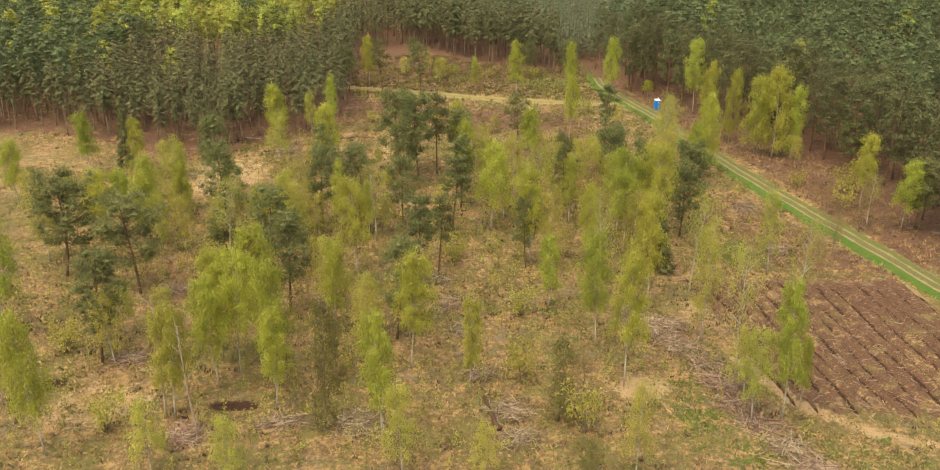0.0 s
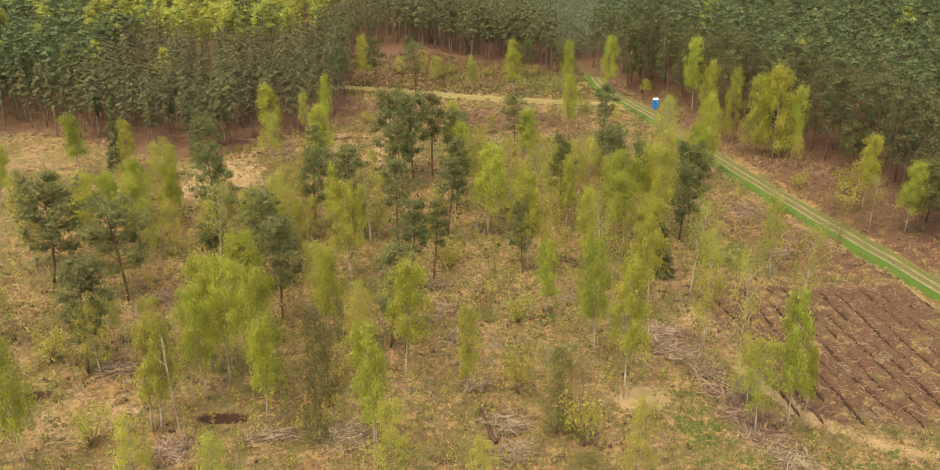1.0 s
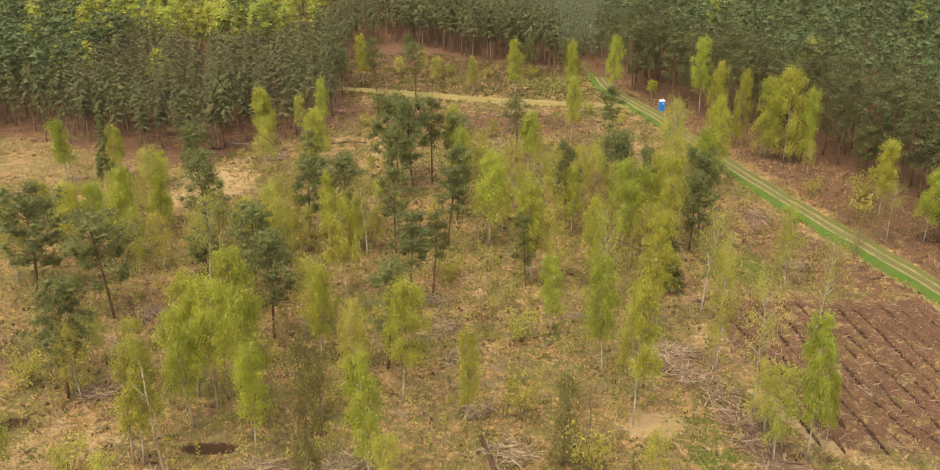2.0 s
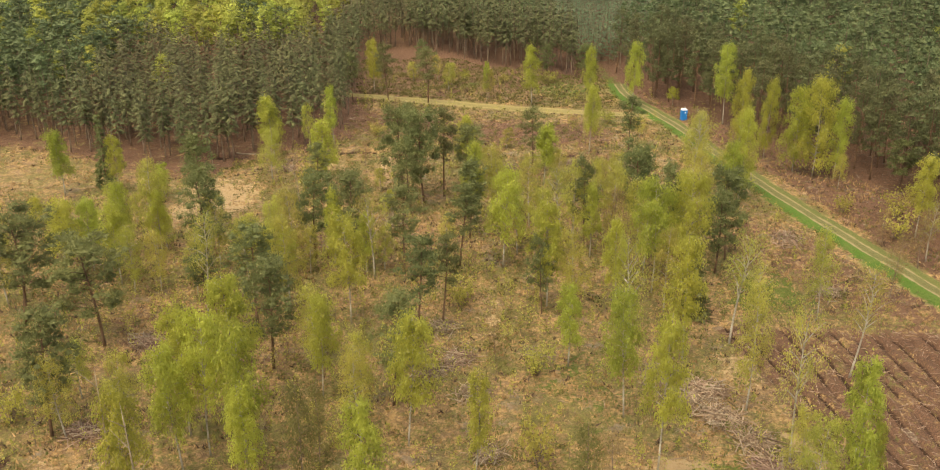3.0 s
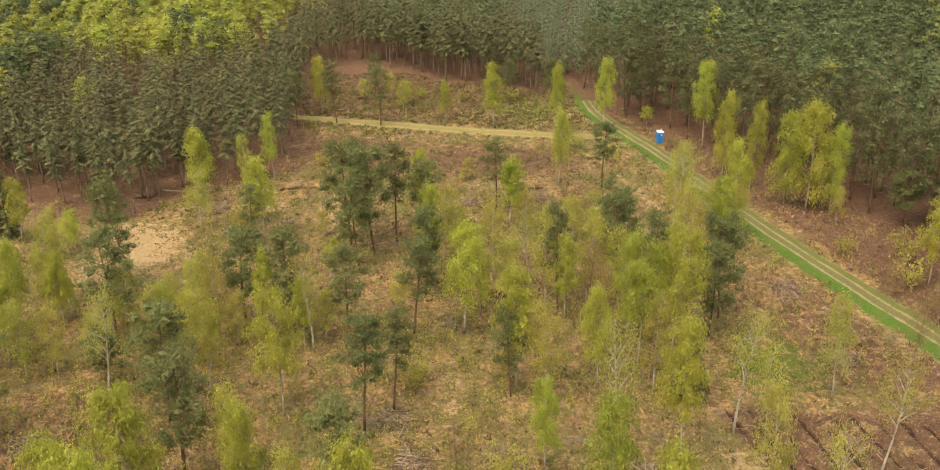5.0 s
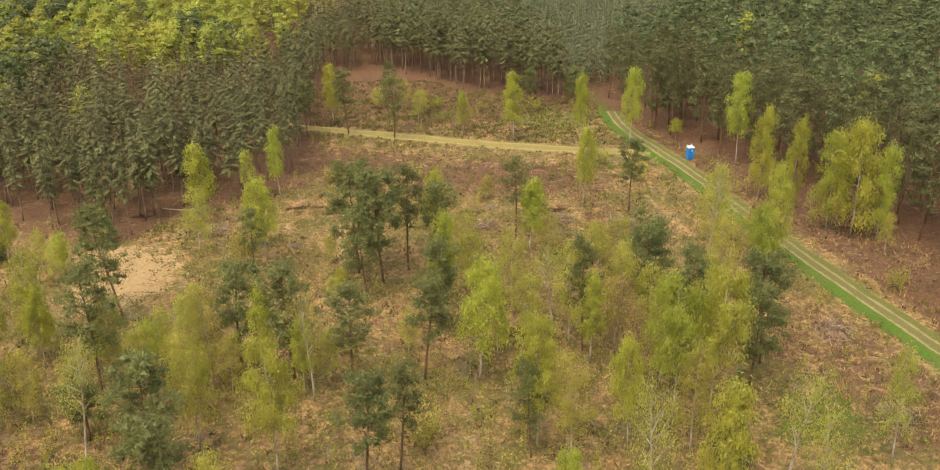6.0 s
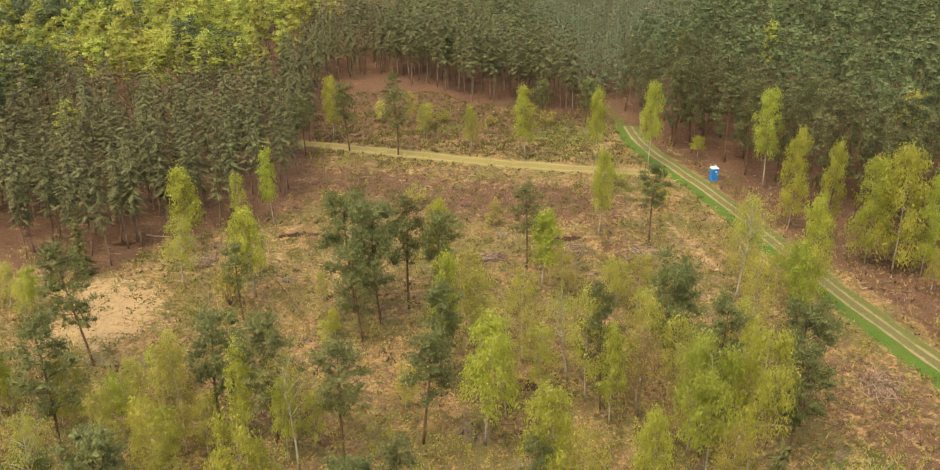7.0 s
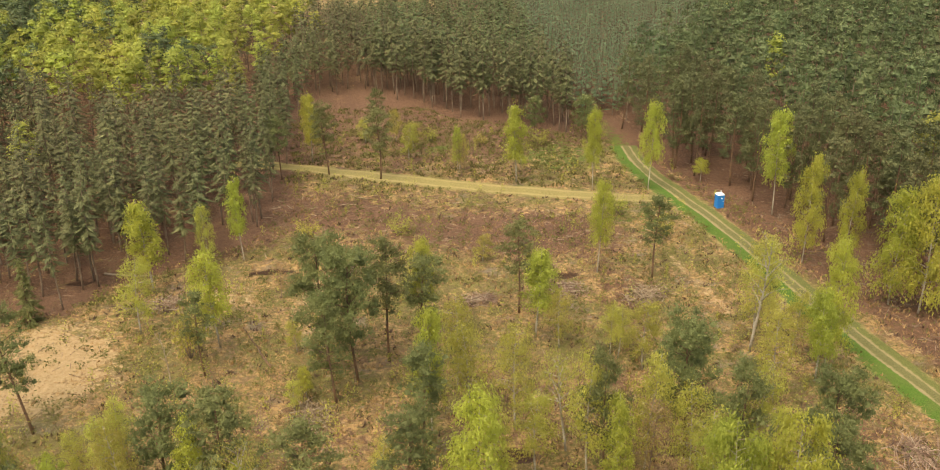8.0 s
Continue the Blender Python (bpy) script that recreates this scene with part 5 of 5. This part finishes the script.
def log(ax, ay, bx, by, radius, material, label, name="fallen_log", lift=0.0):
    """A stem lying on the ground, thinner toward its tip, with a few broken stubs."""
    rng = np.random.default_rng(int(abs(ax * 97 + by * 31)))
    s = np.linspace(0, 1, 7)
    x, y = ax + (bx - ax) * s, ay + (by - ay) * s
    z = floor_at(x, y) + radius * 0.7 + lift * s
    root = thing(name, label, "log")
    p = np.stack([x + 0.08 * rng.normal(size=7), y, z], axis=1)
    root.location = p[0]
    part_of("stem", mesh_of("stem", *tube(p - p[0], radius * (1 - 0.55 * s) * rng.uniform(0.9, 1.1, 7), 8), [material], smooth=True), root)
    for i in range(3):
        q = limb_path(rng, along(p - p[0], rng.uniform(0.3, 0.9)), rng.uniform(0, 6.28), rng.uniform(0.4, 0.9), 0.6, 0.1, 4)
        part_of("stub", mesh_of("stub", *tube(q, np.linspace(0.045, 0.012, 4), 4), [material], smooth=True), root)


log(3.8, 78.6, 2.5, 84.8, 0.3, DARK_WOOD, "rotten dark brown trunk lying in the heath")
log(-16.7, 158.6, -21.5, 167.5, 0.13, PINE_BARK, "dark thin pine stem lying across dry grass")
log(22.0, 99.5, 27.5, 92.0, 0.07, DEAD_WOOD, "bleached pole lying along the brushwood")
log(48.2, 83.0, 53.5, 80.5, 0.11, DEAD_WOOD, "pale stripped stem beside the ploughed strip")
log(-35.5, 90.2, -31.5, 91.4, 0.07, DEAD_WOOD, "bleached thin stem lying in dry grass")
log(-39.0, 79.0, -33.0, 79.8, 0.07, DEAD_WOOD, "bleached thin stem lying in dry grass")
log(-43.5, 184.5, -36.5, 183.0, 0.16, DEAD_WOOD, "bleached trunk lying at the wood's edge")
log(6.5, 79.2, 7.9, 75.4, 0.08, DEAD_WOOD, "bleached pole leaning out of the brushwood")
log(37.5, 170.0, 41.5, 165.5, 0.1, DEAD_WOOD, "grey fallen stem near the track")


def toilet(x, y, turn):
    """A portable toilet cabin: blue walls, white roof and door frame."""
    n = Nodes("blue_plastic")
    f = n.noise(6.0, 3, 0.5)
    blue = n.done(n.mix(f, (0.02, 0.17, 0.50), (0.03, 0.23, 0.60)), 0.45)
    n = Nodes("white_plastic")
    white = n.done(n.mix(n.noise(5.0, 3, 0.5), (0.70, 0.72, 0.74), (0.82, 0.83, 0.84)), 0.5)
    root = thing("portable_toilet", "blue plastic portable toilet with white roof beside the track", "portable toilet")
    root.matrix_basis = pose(x, y, float(rolling(x, y)), 0, 0, turn)

    def box(name, sx, sy, sz, px, py, pz, mat, bevel=0.03, parent=None, label=""):
        bm = bmesh.new()
        bmesh.ops.create_cube(bm, size=1.0, matrix=Matrix.Translation((px, py, pz)) @ Matrix.Diagonal((sx, sy, sz, 1)))
        bmesh.ops.bevel(bm, geom=bm.edges[:], offset=bevel, segments=2, affect="EDGES")
        me = bpy.data.meshes.new(name)
        bm.to_mesh(me)
        bm.free()
        me.materials.append(mat)
        return part_of(name, me, parent or root, label)

    box("base", 1.2, 1.25, 0.16, 0, 0, 0.08, blue)
    box("body", 1.12, 1.12, 1.95, 0, 0, 1.13, blue, 0.06)
    door = box("door", 0.74, 0.04, 1.82, 0.04, -0.585, 1.13, blue, 0.015)
    box("sign", 0.28, 0.012, 0.22, 0.08, -0.612, 1.62, white, 0.003, door, "white sign plate")
    box("handle", 0.05, 0.05, 0.16, 0.33, -0.63, 1.1, white, 0.01, door, "white door handle")
    for px in (-0.45, 0.5):
        box("door_post", 0.06, 0.05, 1.9, px, -0.58, 1.13, blue, 0.012)
    for i in range(4):
        box("vent_slat", 0.03, 0.62, 0.03, 0.57, 0, 1.72 + 0.08 * i, white, 0.008)
    bm = bmesh.new()
    bmesh.ops.create_cube(bm, size=1.0, matrix=Matrix.Translation((0, 0, 2.2)) @ Matrix.Diagonal((1.22, 1.22, 0.24, 1)))
    for v in bm.verts:
        if v.co.z > 2.2:
            v.co.x *= 0.72
            v.co.y *= 0.72
    bmesh.ops.bevel(bm, geom=bm.edges[:], offset=0.05, segments=2, affect="EDGES")
    me = bpy.data.meshes.new("roof")
    bm.to_mesh(me)
    bm.free()
    me.materials.append(white)
    part_of("roof", me, root, "white domed roof")
    bm = bmesh.new()
    bmesh.ops.create_cone(bm, cap_ends=True, segments=10, radius1=0.06, radius2=0.06, depth=0.4, matrix=Matrix.Translation((0.4, 0.4, 2.35)))
    me = bpy.data.meshes.new("vent_pipe")
    bm.to_mesh(me)
    bm.free()
    me.materials.append(white)
    part_of("vent_pipe", me, root)


toilet(44.3, 206.3, 12)
